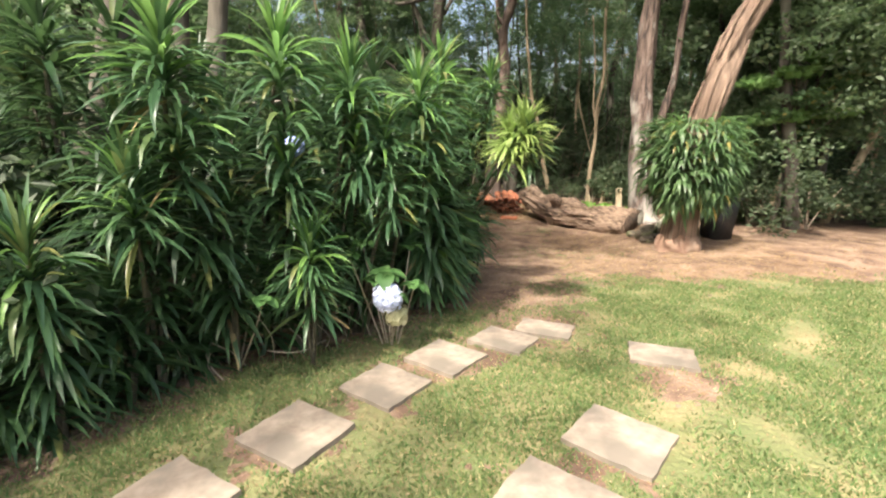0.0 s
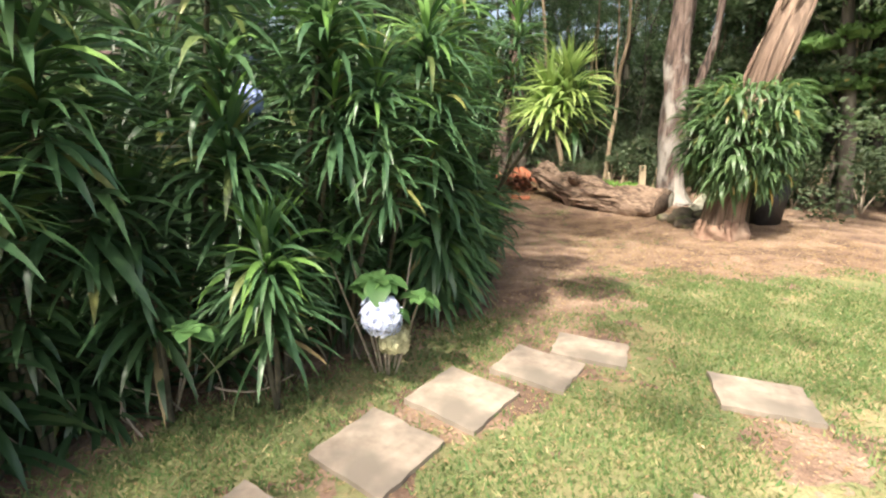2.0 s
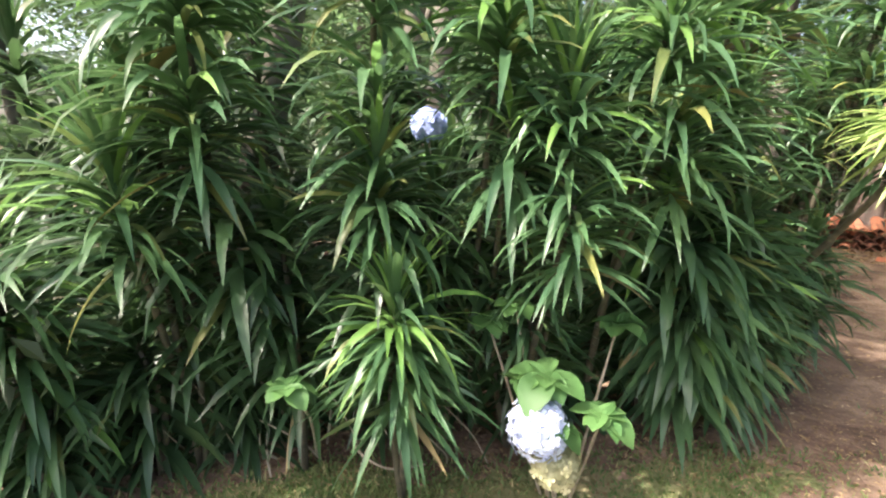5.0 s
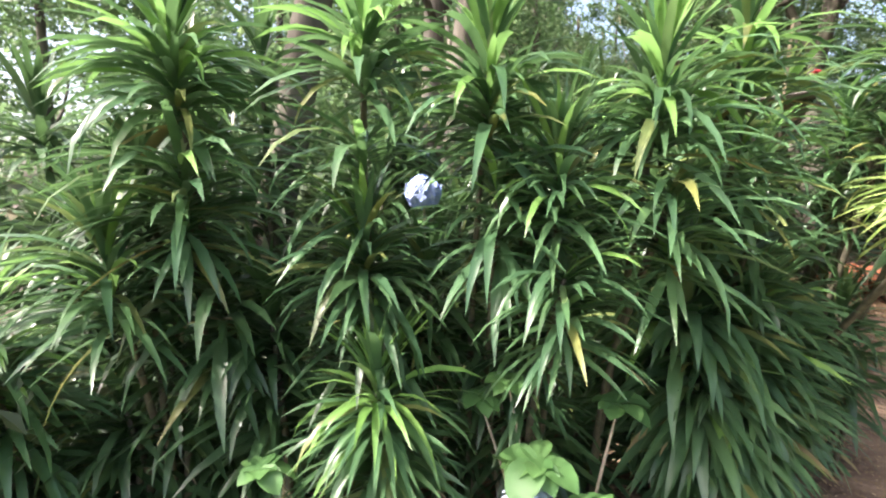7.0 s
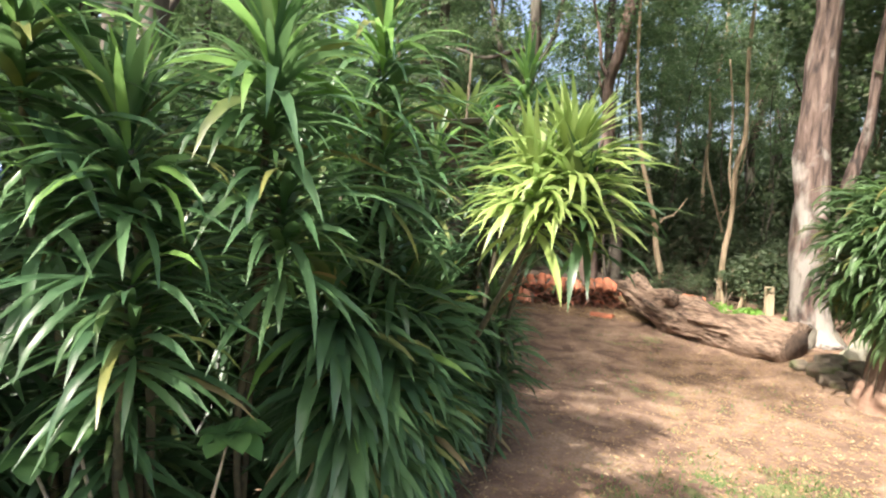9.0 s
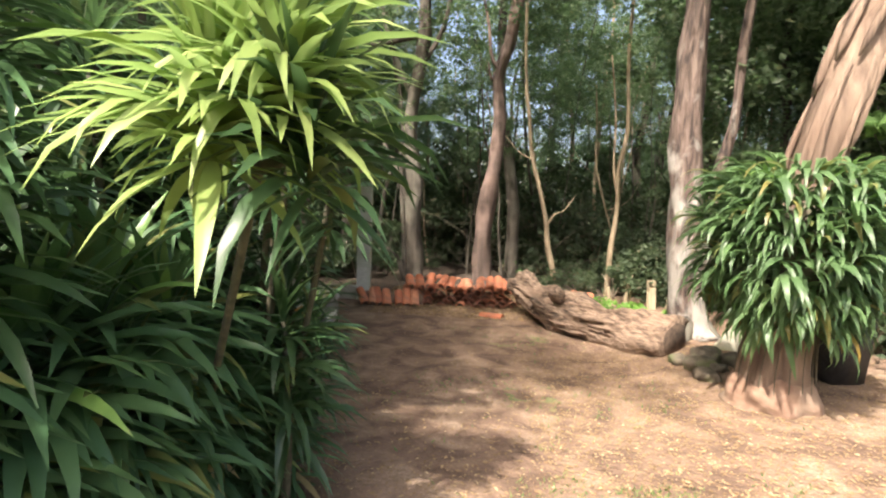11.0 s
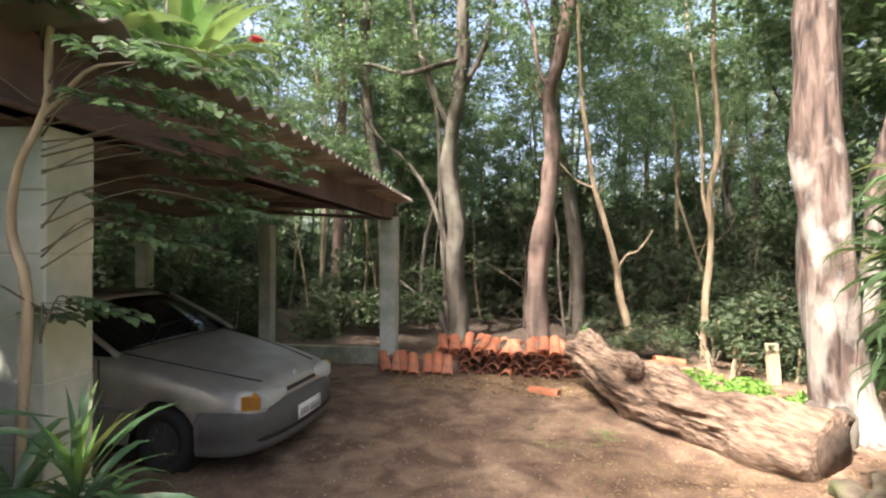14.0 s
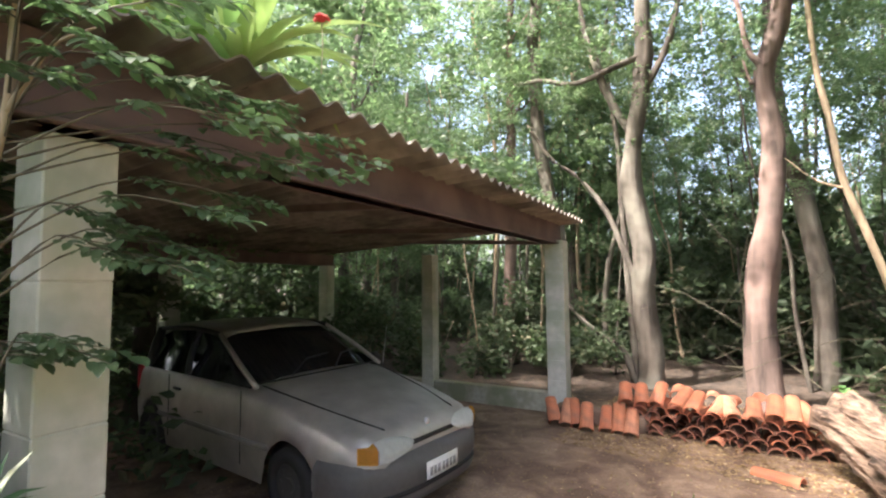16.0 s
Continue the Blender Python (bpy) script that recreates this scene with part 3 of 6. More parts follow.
def shelter():
    pillar(-0.297, 5.972, BEAM_Z - 0.02, 0.21, 0.22)
    pillar(BEAM_B.x, BEAM_B.y, BEAM_Z + 0.05, 0.26, 0.26)
    back = 4.3
    for along in (0.0, 2.95, 5.9):
        p = BEAM_A + U * along + W * back
        pillar(p.x, p.y, 1.68, 0.2, 0.2)
    p = BEAM_B + W * 2.1
    pillar(p.x, p.y, 1.8, 0.2, 0.2)
    # beams
    for name, off, z, h, w, ext in (("front_beam", 0.02, BEAM_Z + 0.15, 0.30, 0.12, 0.35), ("back_beam", back, 1.78, 0.2, 0.12, 0.3)):
        L = (BEAM_B - BEAM_A).length + ext * 2 - 0.25
        bm = bmesh.new()
        box(bm, w, L, h, Matrix.Translation((0, 0, 0)), 0.008)
        box(bm, w + 0.07, L, 0.022, Matrix.Translation((0, 0, -h / 2 + 0.011)), 0.004)
        ob = part(name, bm, M_BEAM, smooth=False)
        c = (BEAM_A + BEAM_B) / 2 + W * off - U * 0.1
        ob.matrix_basis = pose(c.x, c.y, z, 0, 0, SHELTER_TURN)
        tagged(ob, "reddish brown painted steel beam under the shelter roof", "beam", kind="structure")
    for along in (-0.1, 2.0, 4.0, 5.95):
        bm = bmesh.new()
        box(bm, back, 0.05, 0.06, Matrix.Rotation(radians(3.0), 4, 'Y'), 0.006)
        ob = part("rafter", bm, M_BEAM, smooth=False)
        c = BEAM_A + U * along + W * back / 2
        ob.matrix_basis = pose(c.x, c.y, 2.02, 0, 0, SHELTER_TURN)
        tagged(ob, "dark reddish rafter under the roof sheets", "rafter", "rafters of the car shelter", "structure")
    # corrugated roof, one sheet after the other
    roof = thing("shelter_roof", "corrugated fibre cement roof of the car shelter", "roof", (BEAM_A.x, BEAM_A.y, 0), rz=SHELTER_TURN, kind="structure")
    pitch, width, reach = 0.177, 0.885, back + 0.75
    for s in range(8):
        v, f = [], []
        n = 40
        for k in range(n + 1):
            yy = -0.62 + s * (width - 0.055) + k * width / n
            zz = 0.026 * math.sin(2 * math.pi * yy / pitch)
            for lay in (0, 1):
                for xx, dz in ((0.36, 0.0), (-reach + 0.36, -0.30)):
                    v.append((xx, yy, 2.2 + zz + dz + (0.0 if lay else -0.008) + 0.004 * (s % 2)))
        for k in range(n):
            a, b = 4 * k, 4 * (k + 1)
            f += [(a, b, b + 1, a + 1), (a + 2, a + 3, b + 3, b + 2), (a, a + 2, b + 2, b), (a + 1, b + 1, b + 3, a + 3)]
        o = new("roof_sheet", soup("roof_sheet", v, f, M_SHEET, False))
        o.parent = roof
    # low kerb wall at the far side and behind
    for a, b in ((BEAM_B - W * 0.0, BEAM_B + W * 4.4),):
        bm = bmesh.new()
        L = (b - a).length
        box(bm, L, 0.16, 0.36, None, 0.012)
        ob = part("kerb_wall", bm, M_KERB, smooth=False)
        c = (a + b) / 2
        ob.matrix_basis = pose(c.x, c.y, gz(c.x, c.y) + 0.09, 0, 0, SHELTER_TURN)
        tagged(ob, "low mossy concrete kerb wall beside the shelter", "kerb", kind="structure")


shelter()


# ---- car ----
def car(x, y, rz):
    """A small grey hatchback facing local +x; the origin is the ground under its front bumper."""
    ob = thing("car", "dusty grey compact hatchback parked nose out under the shelter", "car", (x, y, gz(x, y)), rz=rz)
    L, arch = 3.72, 0.335
    wheels = (-0.80, -3.16)

    def top(s):      # height of the hood and belt line
        return float(np.interp(-s, [0, 0.06, 0.16, 0.5, 1.0, 1.34, 1.9, 2.8, 3.4, 3.65, 3.72], [0.62, 0.67, 0.715, 0.80, 0.90, 0.955, 0.95, 0.97, 0.97, 0.93, 0.85]))

    def half(s):     # half width
        return float(np.interp(-s, [0, 0.06, 0.16, 0.35, 0.7, 1.2, 2.6, 3.3, 3.6, 3.72], [0.55, 0.66, 0.73, 0.775, 0.80, 0.808, 0.808, 0.79, 0.74, 0.66]))

    def low(s):      # lower edge, cut by the wheel arches
        z = float(np.interp(-s, [0, 0.05, 0.2, 3.5, 3.72], [0.30, 0.24, 0.21, 0.21, 0.32]))
        for wx in wheels:
            d = abs(s - wx)
            if d < arch:
                z = max(z, 0.27 + math.sqrt(arch * arch - d * d) * 1.02)
        return z
    bm = bmesh.new()
    rings = []
    n = 94
    for k in range(n + 1):
        s = -L * k / n
        t, h, lo = top(s), half(s), low(s)
        mid = max(lo + 0.005, 0.55)
        sh = max(mid + 0.005, t - 0.10)
        crease = max(lo + 0.003, 0.42)
        ring = [(h * 0.965, lo), (h * 0.995, crease), (h, mid), (h * 0.985, (mid + sh) / 2), (h * 0.955, sh), (h * 0.90, t - 0.032), (h * 0.80, t - 0.006), (h * 0.55, t + 0.016), (h * 0.25, t + 0.026), (0, t + 0.028)]
        full = [(s, -yy, zz) for yy, zz in ring] + [(s, yy, zz) for yy, zz in ring[-2::-1]]
        rings.append([bm.verts.new(p) for p in full])
    for a, b in zip(rings, rings[1:]):
        for k in range(len(a) - 1):
            bm.faces.new((a[k], a[k + 1], b[k + 1], b[k]))
    bm.faces.new(rings[0])
    bm.faces.new(rings[-1][::-1])
    bmesh.ops.recalc_face_normals(bm, faces=bm.faces)
    part("body", bm, M_PAINT, ob, "dusty grey painted body")
    # cabin: dark glass below the roof skin
    prof = [(-1.36, 0.95, 0.70), (-1.62, 1.10, 0.685), (-1.90, 1.26, 0.655), (-2.12, 1.355, 0.62), (-2.6, 1.39, 0.61), (-3.1, 1.365, 0.60), (-3.42, 1.27, 0.60), (-3.62, 0.99, 0.66)]
    rings = []
    for s, z, h in prof:
        base = 0.93
        full = [(s, -0.745 if s > -3.5 else -0.7, base), (s, -h - 0.02 * (z < 1.2), (base + z) / 2 + 0.04), (s, -h * 0.97, z - 0.035), (s, -h * 0.86, z), (s, 0, z + 0.012)]
        rings.append(full + [(p[0], -p[1], p[2]) for p in full[-2::-1]])
    for name, stations, cols, lab in (("windshield", range(0, 3), range(2, 6), "large raked windshield"), ("head_lining", range(3, 5), range(2, 6), ""), ("rear_window", range(5, 7), range(2, 6), "dark rear window"), ("side_window", range(0, 7), range(0, 2), "dark side windows"), ("side_window", range(0, 7), range(6, 8), "dark side windows")):
        bm = bmesh.new()
        at = {}
        for a in stations:
            for k in cols:
                quad = []
                for ring, q in ((a, k), (a, k + 1), (a + 1, k + 1), (a + 1, k)):
                    if (ring, q) not in at:
                        at[ring, q] = bm.verts.new(rings[ring][q])
                    quad.append(at[ring, q])
                bm.faces.new(quad)
        bmesh.ops.recalc_face_normals(bm, faces=bm.faces)
        part(name, bm, M_GLASS, ob, lab)
    # roof skin
    bm = bmesh.new()
    rings = []
    for s, z, h in ((-2.02, 1.335, 0.615), (-2.2, 1.385, 0.615), (-2.7, 1.408, 0.605), (-3.15, 1.385, 0.60), (-3.42, 1.30, 0.60)):
        rings.append([bm.verts.new((s, yy, z + dz)) for yy, dz in ((-h, -0.055), (-h * 0.96, -0.02), (-h * 0.8, 0.006), (0, 0.02), (h * 0.8, 0.006), (h * 0.96, -0.02), (h, -0.055))])
    for a, b in zip(rings, rings[1:]):
        for k in range(6):
            bm.faces.new((a[k], a[k + 1], b[k + 1], b[k]))
    bmesh.ops.solidify(bm, geom=bm.faces[:], thickness=0.012)
    part("roof", bm, M_PAINT, ob)
    for side in (-1, 1):
        for pts, rr in (([(-1.30, 0.735, 0.945), (-1.62, 0.712, 1.115), (-2.06, 0.64, 1.335)], 0.024), ([(-2.42, 0.765, 0.95), (-2.45, 0.715, 1.15), (-2.48, 0.62, 1.36)], 0.03), ([(-3.30, 0.745, 0.95), (-3.33, 0.68, 1.15), (-3.36, 0.60, 1.33)], 0.05), ([(-2.06, 0.64, 1.338), (-2.6, 0.635, 1.372), (-3.36, 0.61, 1.33)], 0.026)):
            bm = bmesh.new()
            tube(bm, smooth_line([(a, b * side, c) for a, b, c in pts], 7), [rr] * 7, 6)
            # Rear pillars and roof rail go dark: the cabin's shade put into their colour.
            part("window_pillar", bm, M_PAINT if rr == 0.024 else M_DARK, ob)
        if side > 0:
            bm = bmesh.new()
            box(bm, 0.09, 0.17, 0.10, Matrix.Translation((-1.50, side * 0.86, 0.985)), 0.03, 2)
            part("side_mirror", bm, M_DARK, ob, "dark plastic side mirror")
        # headlight and indicator follow the rounded front corner
        for name, y0, y1, mat, lab in (("headlight", 0.25, 0.605, M_LENS, "cloudy almond-shaped headlight lens"), ("indicator", 0.612, 0.715, M_AMBER, "amber indicator lens")):
            bm = bmesh.new()
            n, m = 12, 6
            grid = []
            for a in range(n + 1):
                yy = y0 + (y1 - y0) * a / n
                zlo = float(np.interp(yy, [0.25, 0.30, 0.38, 0.5, 0.62, 0.765], [0.630, 0.600, 0.578, 0.562, 0.556, 0.566]))
                zhi = float(np.interp(yy, [0.25, 0.30, 0.38, 0.5, 0.62, 0.765], [0.645, 0.672, 0.690, 0.698, 0.694, 0.672]))
                row = []
                for b in range(m + 1):
                    zz = zlo + (zhi - zlo) * b / m
                    xy = -float(np.interp(yy, [0.50, 0.55, 0.66, 0.73, 0.775, 0.80], [0.0, 0.01, 0.07, 0.17, 0.36, 0.7]))
                    xz = -float(np.interp(zz, [0.60, 0.64, 0.68, 0.72], [0.0, 0.03, 0.07, 0.15]))
                    bulge = 0.012 * math.sin(math.pi * min(1, max(0, a / n))) ** 0.5 * math.sin(math.pi * b / m) ** 0.5
                    row.append(bm.verts.new((min(xy, xz) + 0.036 + bulge, side * yy, zz - 0.008)))
                grid.append(row)
            for a in range(n):
                for b in range(m):
                    bm.faces.new((grid[a][b], grid[a + 1][b], grid[a + 1][b + 1], grid[a][b + 1]))
            bmesh.ops.solidify(bm, geom=bm.faces[:], thickness=0.03)
            bmesh.ops.recalc_face_normals(bm, faces=bm.faces)
            part(name, bm, mat, ob, lab)
        # side rub strip and door seam
        bm = bmesh.new()
        box(bm, 1.9, 0.02, 0.045, Matrix.Translation((-1.98, side * 0.812, 0.52)), 0.008)
        part("rub_strip", bm, M_BUMPER, ob)
        bm = bmesh.new()
        box(bm, 0.14, 0.025, 0.03, Matrix.Translation((-2.55, side * 0.806, 0.80)), 0.01)
        part("door_handle", bm, M_DARK, ob)
        for s in (-1.42, -2.72):
            bm = bmesh.new()
            box(bm, 0.005, 0.008, 0.60, Matrix.Translation((s, side * 0.8055, 0.62)), 0.0)
            part("door_seam", bm, M_DARK, ob)
        bm = bmesh.new()
        box(bm, 0.05, 0.12, 0.26, Matrix.Translation((-3.66, side * 0.66, 0.78)), 0.015)
        part("tail_light", bm, M_RED, ob, "red tail light")
    # bumper
    bm = bmesh.new()
    rings = []
    half_path = [(0.07, 0.0), (0.062, 0.25), (0.03, 0.46), (-0.03, 0.62), (-0.12, 0.735), (-0.27, 0.795), (-0.455, 0.815)]
    path = smooth_line([(a, -b, 0) for a, b in half_path[::-1]] + [(a, b, 0) for a, b in half_path[1:]], 37)
    for q, p in enumerate(path):
        d = (path[min(q + 1, 36)] - path[max(q - 1, 0)]).normalized()
        n = Vector((d.y, -d.x, 0))
        rings.append([bm.verts.new((p.x + n.x * o, p.y + n.y * o, zz)) for o, zz in ((-0.06, 0.19), (-0.005, 0.205), (0.012, 0.26), (0.004, 0.33), (0.016, 0.345), (0.018, 0.46), (0.006, 0.50), (-0.03, 0.545), (-0.075, 0.56))])
    for a, b in zip(rings, rings[1:]):
        for k in range(8):
            bm.faces.new((a[k], b[k], b[k + 1], a[k + 1]))
    bmesh.ops.solidify(bm, geom=bm.faces[:], thickness=0.015)
    bmesh.ops.recalc_face_normals(bm, faces=bm.faces)
    part("bumper", bm, M_BUMPER, ob, "unpainted grey front bumper")
    bm = bmesh.new()
    box(bm, 0.03, 0.56, 0.04, Matrix.Translation((-0.004, 0, 0.612)), 0.012)
    part("grille", bm, M_DARK, ob, "narrow black grille slot")
    bm = bmesh.new()
    slot = []
    for q in range(9, 28):
        d = (path[q + 1] - path[q - 1]).normalized()
        slot.append((path[q].x + d.y * 0.004, path[q].y - d.x * 0.004, 0.30))
    tube(bm, slot, [0.008] + [0.02] * 17 + [0.008], 6)
    part("air_intake", bm, M_DARK, ob)
    bm = bmesh.new()
    box(bm, 0.012, 0.40, 0.13, Matrix.Translation((0.097, 0, 0.40)), 0.004)
    plate = part("license_plate", bm, M_PLATE, ob, "pale grey license plate")
    for k in range(7):
        bm = bmesh.new()
        box(bm, 0.004, 0.032, 0.062, Matrix.Translation((0.104, -0.15 + k * 0.048 + (0.012 if k > 2 else 0), 0.39)), 0)
        part("plate_mark", bm, M_PLATE_INK, plate)
    bm = bmesh.new()
    bmesh.ops.create_cone(bm, cap_ends=True, segments=16, radius1=0.035, radius2=0.03, depth=0.012, matrix=Matrix.Translation((-0.055, 0, 0.70)) @ Matrix.Rotation(radians(70), 4, 'Y'))
    part("badge", bm, M_CHROME, ob, "small round badge")
    bm = bmesh.new()
    for side in (-1, 1):
        tube(bm, smooth_line([(-0.12, side * 0.43, 0.725), (-0.6, side * 0.56, 0.825), (-1.3, side * 0.68, 0.955)], 8), [0.006] * 8, 4)
    tube(bm, smooth_line([(-1.33, -0.69, 0.966), (-1.26, 0, 0.985), (-1.33, 0.69, 0.966)], 10), [0.008] * 10, 4)
    part("hood_seam", bm, M_DARK, ob)
    for a, b in ((-0.35, 0.25), (0.15, 0.62)):
        bm = bmesh.new()
        tube(bm, [(-1.34, a, 0.985), (-1.52, (a + b) / 2, 1.085), (-1.56, b, 1.10)], [0.009, 0.008, 0.007], 5)
        part("wiper", bm, M_DARK, ob)
    bm = bmesh.new()
    tube(bm, [(-1.25, 0.74, 0.95), (-1.22, 0.77, 1.35)], [0.004, 0.002], 5)
    part("antenna", bm, M_CHROME, ob)
    for wx in wheels:
        for side in (-1, 1):
            wheel = new("wheel")
            wheel.parent = ob
            wheel.matrix_basis = pose(wx, side * 0.71, 0.275, 0, 0, 0)
            bm = bmesh.new()
            prof = [(-0.08, 0.17), (-0.085, 0.24), (-0.06, 0.275), (0.06, 0.275), (0.085, 0.24), (0.08, 0.17)]
            rings = []
            for k in range(32):
                t = 2 * math.pi * k / 32
                rings.append([bm.verts.new((rr * math.cos(t), o, rr * math.sin(t))) for o, rr in prof])
            for k in range(32):
                a, b = rings[k], rings[(k + 1) % 32]
                for q in range(6):
                    bm.faces.new((a[q], a[(q + 1) % 6], b[(q + 1) % 6], b[q]))
            bmesh.ops.recalc_face_normals(bm, faces=bm.faces)
            part("tyre", bm, M_RUBBER, wheel, "worn black tyre")
            bm = bmesh.new()
            bmesh.ops.create_cone(bm, cap_ends=True, segments=28, radius1=0.175, radius2=0.165, depth=0.10, matrix=Matrix.Rotation(radians(90), 4, 'X'))
            bmesh.ops.create_cone(bm, cap_ends=True, segments=16, radius1=0.06, radius2=0.045, depth=0.14, matrix=Matrix.Rotation(radians(90 * side), 4, 'X'))
            for k in range(8):
                t = 2 * math.pi * k / 8
                box(bm, 0.03, 0.112, 0.05, Matrix.Translation((0.115 * math.cos(t), 0, 0.115 * math.sin(t))), 0.006)
            part("rim", bm, M_RIM, wheel, "plain dusty steel rim", False)
            bm = bmesh.new()
            bmesh.ops.create_cone(bm, cap_ends=True, segments=28, radius1=0.33, radius2=0.33, depth=0.2, matrix=Matrix.Translation((wx, side * 0.63, 0.29)) @ Matrix.Rotation(radians(90), 4, 'X'))
            part("wheel_well", bm, M_DARK, ob)
    return ob


car(-0.62, 8.50, 0.0)


# ---- stepping stones ----
def slab(x, y, turn, w, d, seed, label):
    r = random.Random(seed)
    bm = bmesh.new()
    n = 7
    th = 0.055
    grid = {}
    for i in range(n + 1):
        for j in range(n + 1):
            a, b = i / n - 0.5, j / n - 0.5
            e = 0.007 if i in (0, n) or j in (0, n) else 0.0
            grid[i, j] = bm.verts.new((a * w + r.uniform(-e, e), b * d + r.uniform(-e, e), th * 0.5 + r.uniform(-0.0015, 0.0015) - (0.005 if e else 0)))
    for i in range(n):
        for j in range(n):
            bm.faces.new((grid[i, j], grid[i + 1, j], grid[i + 1, j + 1], grid[i, j + 1]))
    rim = [e for e in bm.edges if e.is_boundary]
    ext = bmesh.ops.extrude_edge_only(bm, edges=rim)
    bmesh.ops.translate(bm, verts=[g for g in ext["geom"] if isinstance(g, bmesh.types.BMVert)], vec=(0, 0, -th))
    bmesh.ops.recalc_face_normals(bm, faces=bm.faces)
    ob = part("stepping_stone", bm, M_SLAB, smooth=False)
    ob.matrix_basis = pose(x, y, gz(x, y) + 0.008, math.degrees(math.atan2(gz(x, y + 0.2) - gz(x, y - 0.2), 0.4)), 0, turn)
    tagged(ob, label, "stepping stone", "stepping stones across the lawn")


PALE, GREY = "square pale sandstone stepping stone sunk in the lawn", "square grey stepping stone with worn edges in the lawn"
for k, (x, y, t, w, d) in enumerate(((-1.12, 0.98, -29, 0.50, 0.48), (-0.675, 1.54, -29, 0.48, 0.47), (-0.24, 2.11, -33, 0.46, 0.46), (0.17, 2.57, -35, 0.47, 0.46), (0.66, 2.93, -32, 0.47, 0.42), (1.06, 3.2, -22, 0.48, 0.38))):
    slab(x, y, t, w, d, k, PALE)
for k, (x, y, t, w, d) in enumerate(((0.72, 1.02, -36, 0.53, 0.48), (1.18, 1.53, -39, 0.50, 0.45), (1.87, 2.62, -18, 0.49, 0.40))):
    slab(x, y, t, w, d, 20 + k, GREY)

# ---- hedge of strap-leaved plants ----
# x, y, height of the head, leaves, skirt, size, share of fresh leaves
HEDGE = [(-0.95, 2.55, 2.30, 75, 0.32, 1.05, 0.9), (-0.95, 2.50, 1.46, 66, 0.24, 1.0, 0.2), (-1.45, 2.05, 2.25, 105, 0.34, 1.05, 0.9), (-0.52, 2.76, 2.12, 82, 0.34, 0.95, 0.9),
         (-0.30, 2.87, 1.74, 80, 0.28, 0.85, 0.6), (-0.06, 3.18, 2.06, 87, 0.34, 0.95, 0.9), (-0.79, 2.40, 0.93, 87, 0.22, 0.9, 0.9), (-0.50, 3.02, 1.03, 52, 0.17, 0.72, 0.3),
         (-1.60, 1.80, 1.45, 80, 0.32, 1.0, 0.5), (-1.95, 1.45, 1.15, 75, 0.28, 1.0, 0.4), (-1.50, 2.45, 0.80, 58, 0.20, 0.9, 0.1), (-2.05, 1.55, 0.50, 62, 0.20, 0.95, 0.3),
         (0.10, 3.72, 2.28, 75, 0.34, 0.9, 0.5), (0.05, 4.70, 1.82, 75, 0.34, 0.85, 0.2), (0.62, 4.58, 2.25, 67, 0.26, 0.8, 0.8), (0.42, 4.75, 1.95, 58, 0.23, 0.75, 0.6), (-0.62, 3.35, 1.45, 70, 0.32, 0.9, 0.2), (-0.10, 3.75, 1.62, 70, 0.34, 0.85, 0.2),
         (-2.35, 1.05, 1.50, 75, 0.32, 1.0, 0.5), (-2.3, 0.75, 0.55, 67, 0.20, 0.95, 0.4)]
for k, (x, y, top, n, sk, sz, br) in enumerate(HEDGE):
    strap_plant(x, y, top, n, sk, sz, br, True, None, k, "cane plant with bright fresh leaves over a dark drooping skirt" if br > 0.7 else "", (0.40 * top / 2, -0.32 * top / 2) if top > 1.2 else (0.05, -0.04))
# broad dark rosettes where the hedge turns towards the yard: x, y, height, size
for k, (x, y, top, sz) in enumerate(((-0.05, 3.60, 1.10, 1.1), (0.10, 3.86, 0.92, 1.15), (-0.27, 3.88, 1.0, 1.1), (0.10, 4.12, 1.02, 1.1), (0.14, 4.38, 0.92, 1.05), (0.08, 4.72, 0.92, 1.05), (-0.02, 3.72, 0.68, 1.05),
                                     (0.16, 4.05, 0.62, 1.05), (0.14, 4.5, 0.56, 1.0), (0.10, 4.92, 0.56, 1.0), (0.0, 5.25, 0.75, 1.0))):
    strap_plant(x, y, top, 84, 0.20, sz, 0.12, True, None, 300 + k, "broad-leaved dark green rosette at the end of the hedge", (0.12, -0.14), 1.4)
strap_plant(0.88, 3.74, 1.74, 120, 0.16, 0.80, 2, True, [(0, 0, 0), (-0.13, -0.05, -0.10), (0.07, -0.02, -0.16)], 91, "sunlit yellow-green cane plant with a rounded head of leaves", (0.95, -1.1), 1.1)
strap_plant(0.27, 5.64, 0.64, 44, 0.2, 0.85, 0.3, True, [(0, 0, 0), (-0.2, -0.04, -0.03), (0.03, 0.02, -0.28), (-0.12, -0.1, -0.5)], 92, "low clump of strap leaves at the foot of the pillar")
strap_plant(0.35, 5.05, 0.55, 50, 0.4, 0.9, 0.3, True, None, 94)
low = random.Random(55)
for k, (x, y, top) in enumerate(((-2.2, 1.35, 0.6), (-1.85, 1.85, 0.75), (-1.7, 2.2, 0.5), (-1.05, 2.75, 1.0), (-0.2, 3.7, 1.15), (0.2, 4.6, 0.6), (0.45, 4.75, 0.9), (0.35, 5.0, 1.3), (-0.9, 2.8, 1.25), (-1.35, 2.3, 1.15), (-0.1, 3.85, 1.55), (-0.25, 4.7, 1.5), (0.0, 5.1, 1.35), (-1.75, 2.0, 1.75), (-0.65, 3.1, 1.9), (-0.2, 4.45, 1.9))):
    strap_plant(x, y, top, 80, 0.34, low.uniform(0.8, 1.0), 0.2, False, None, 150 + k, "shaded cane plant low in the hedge")
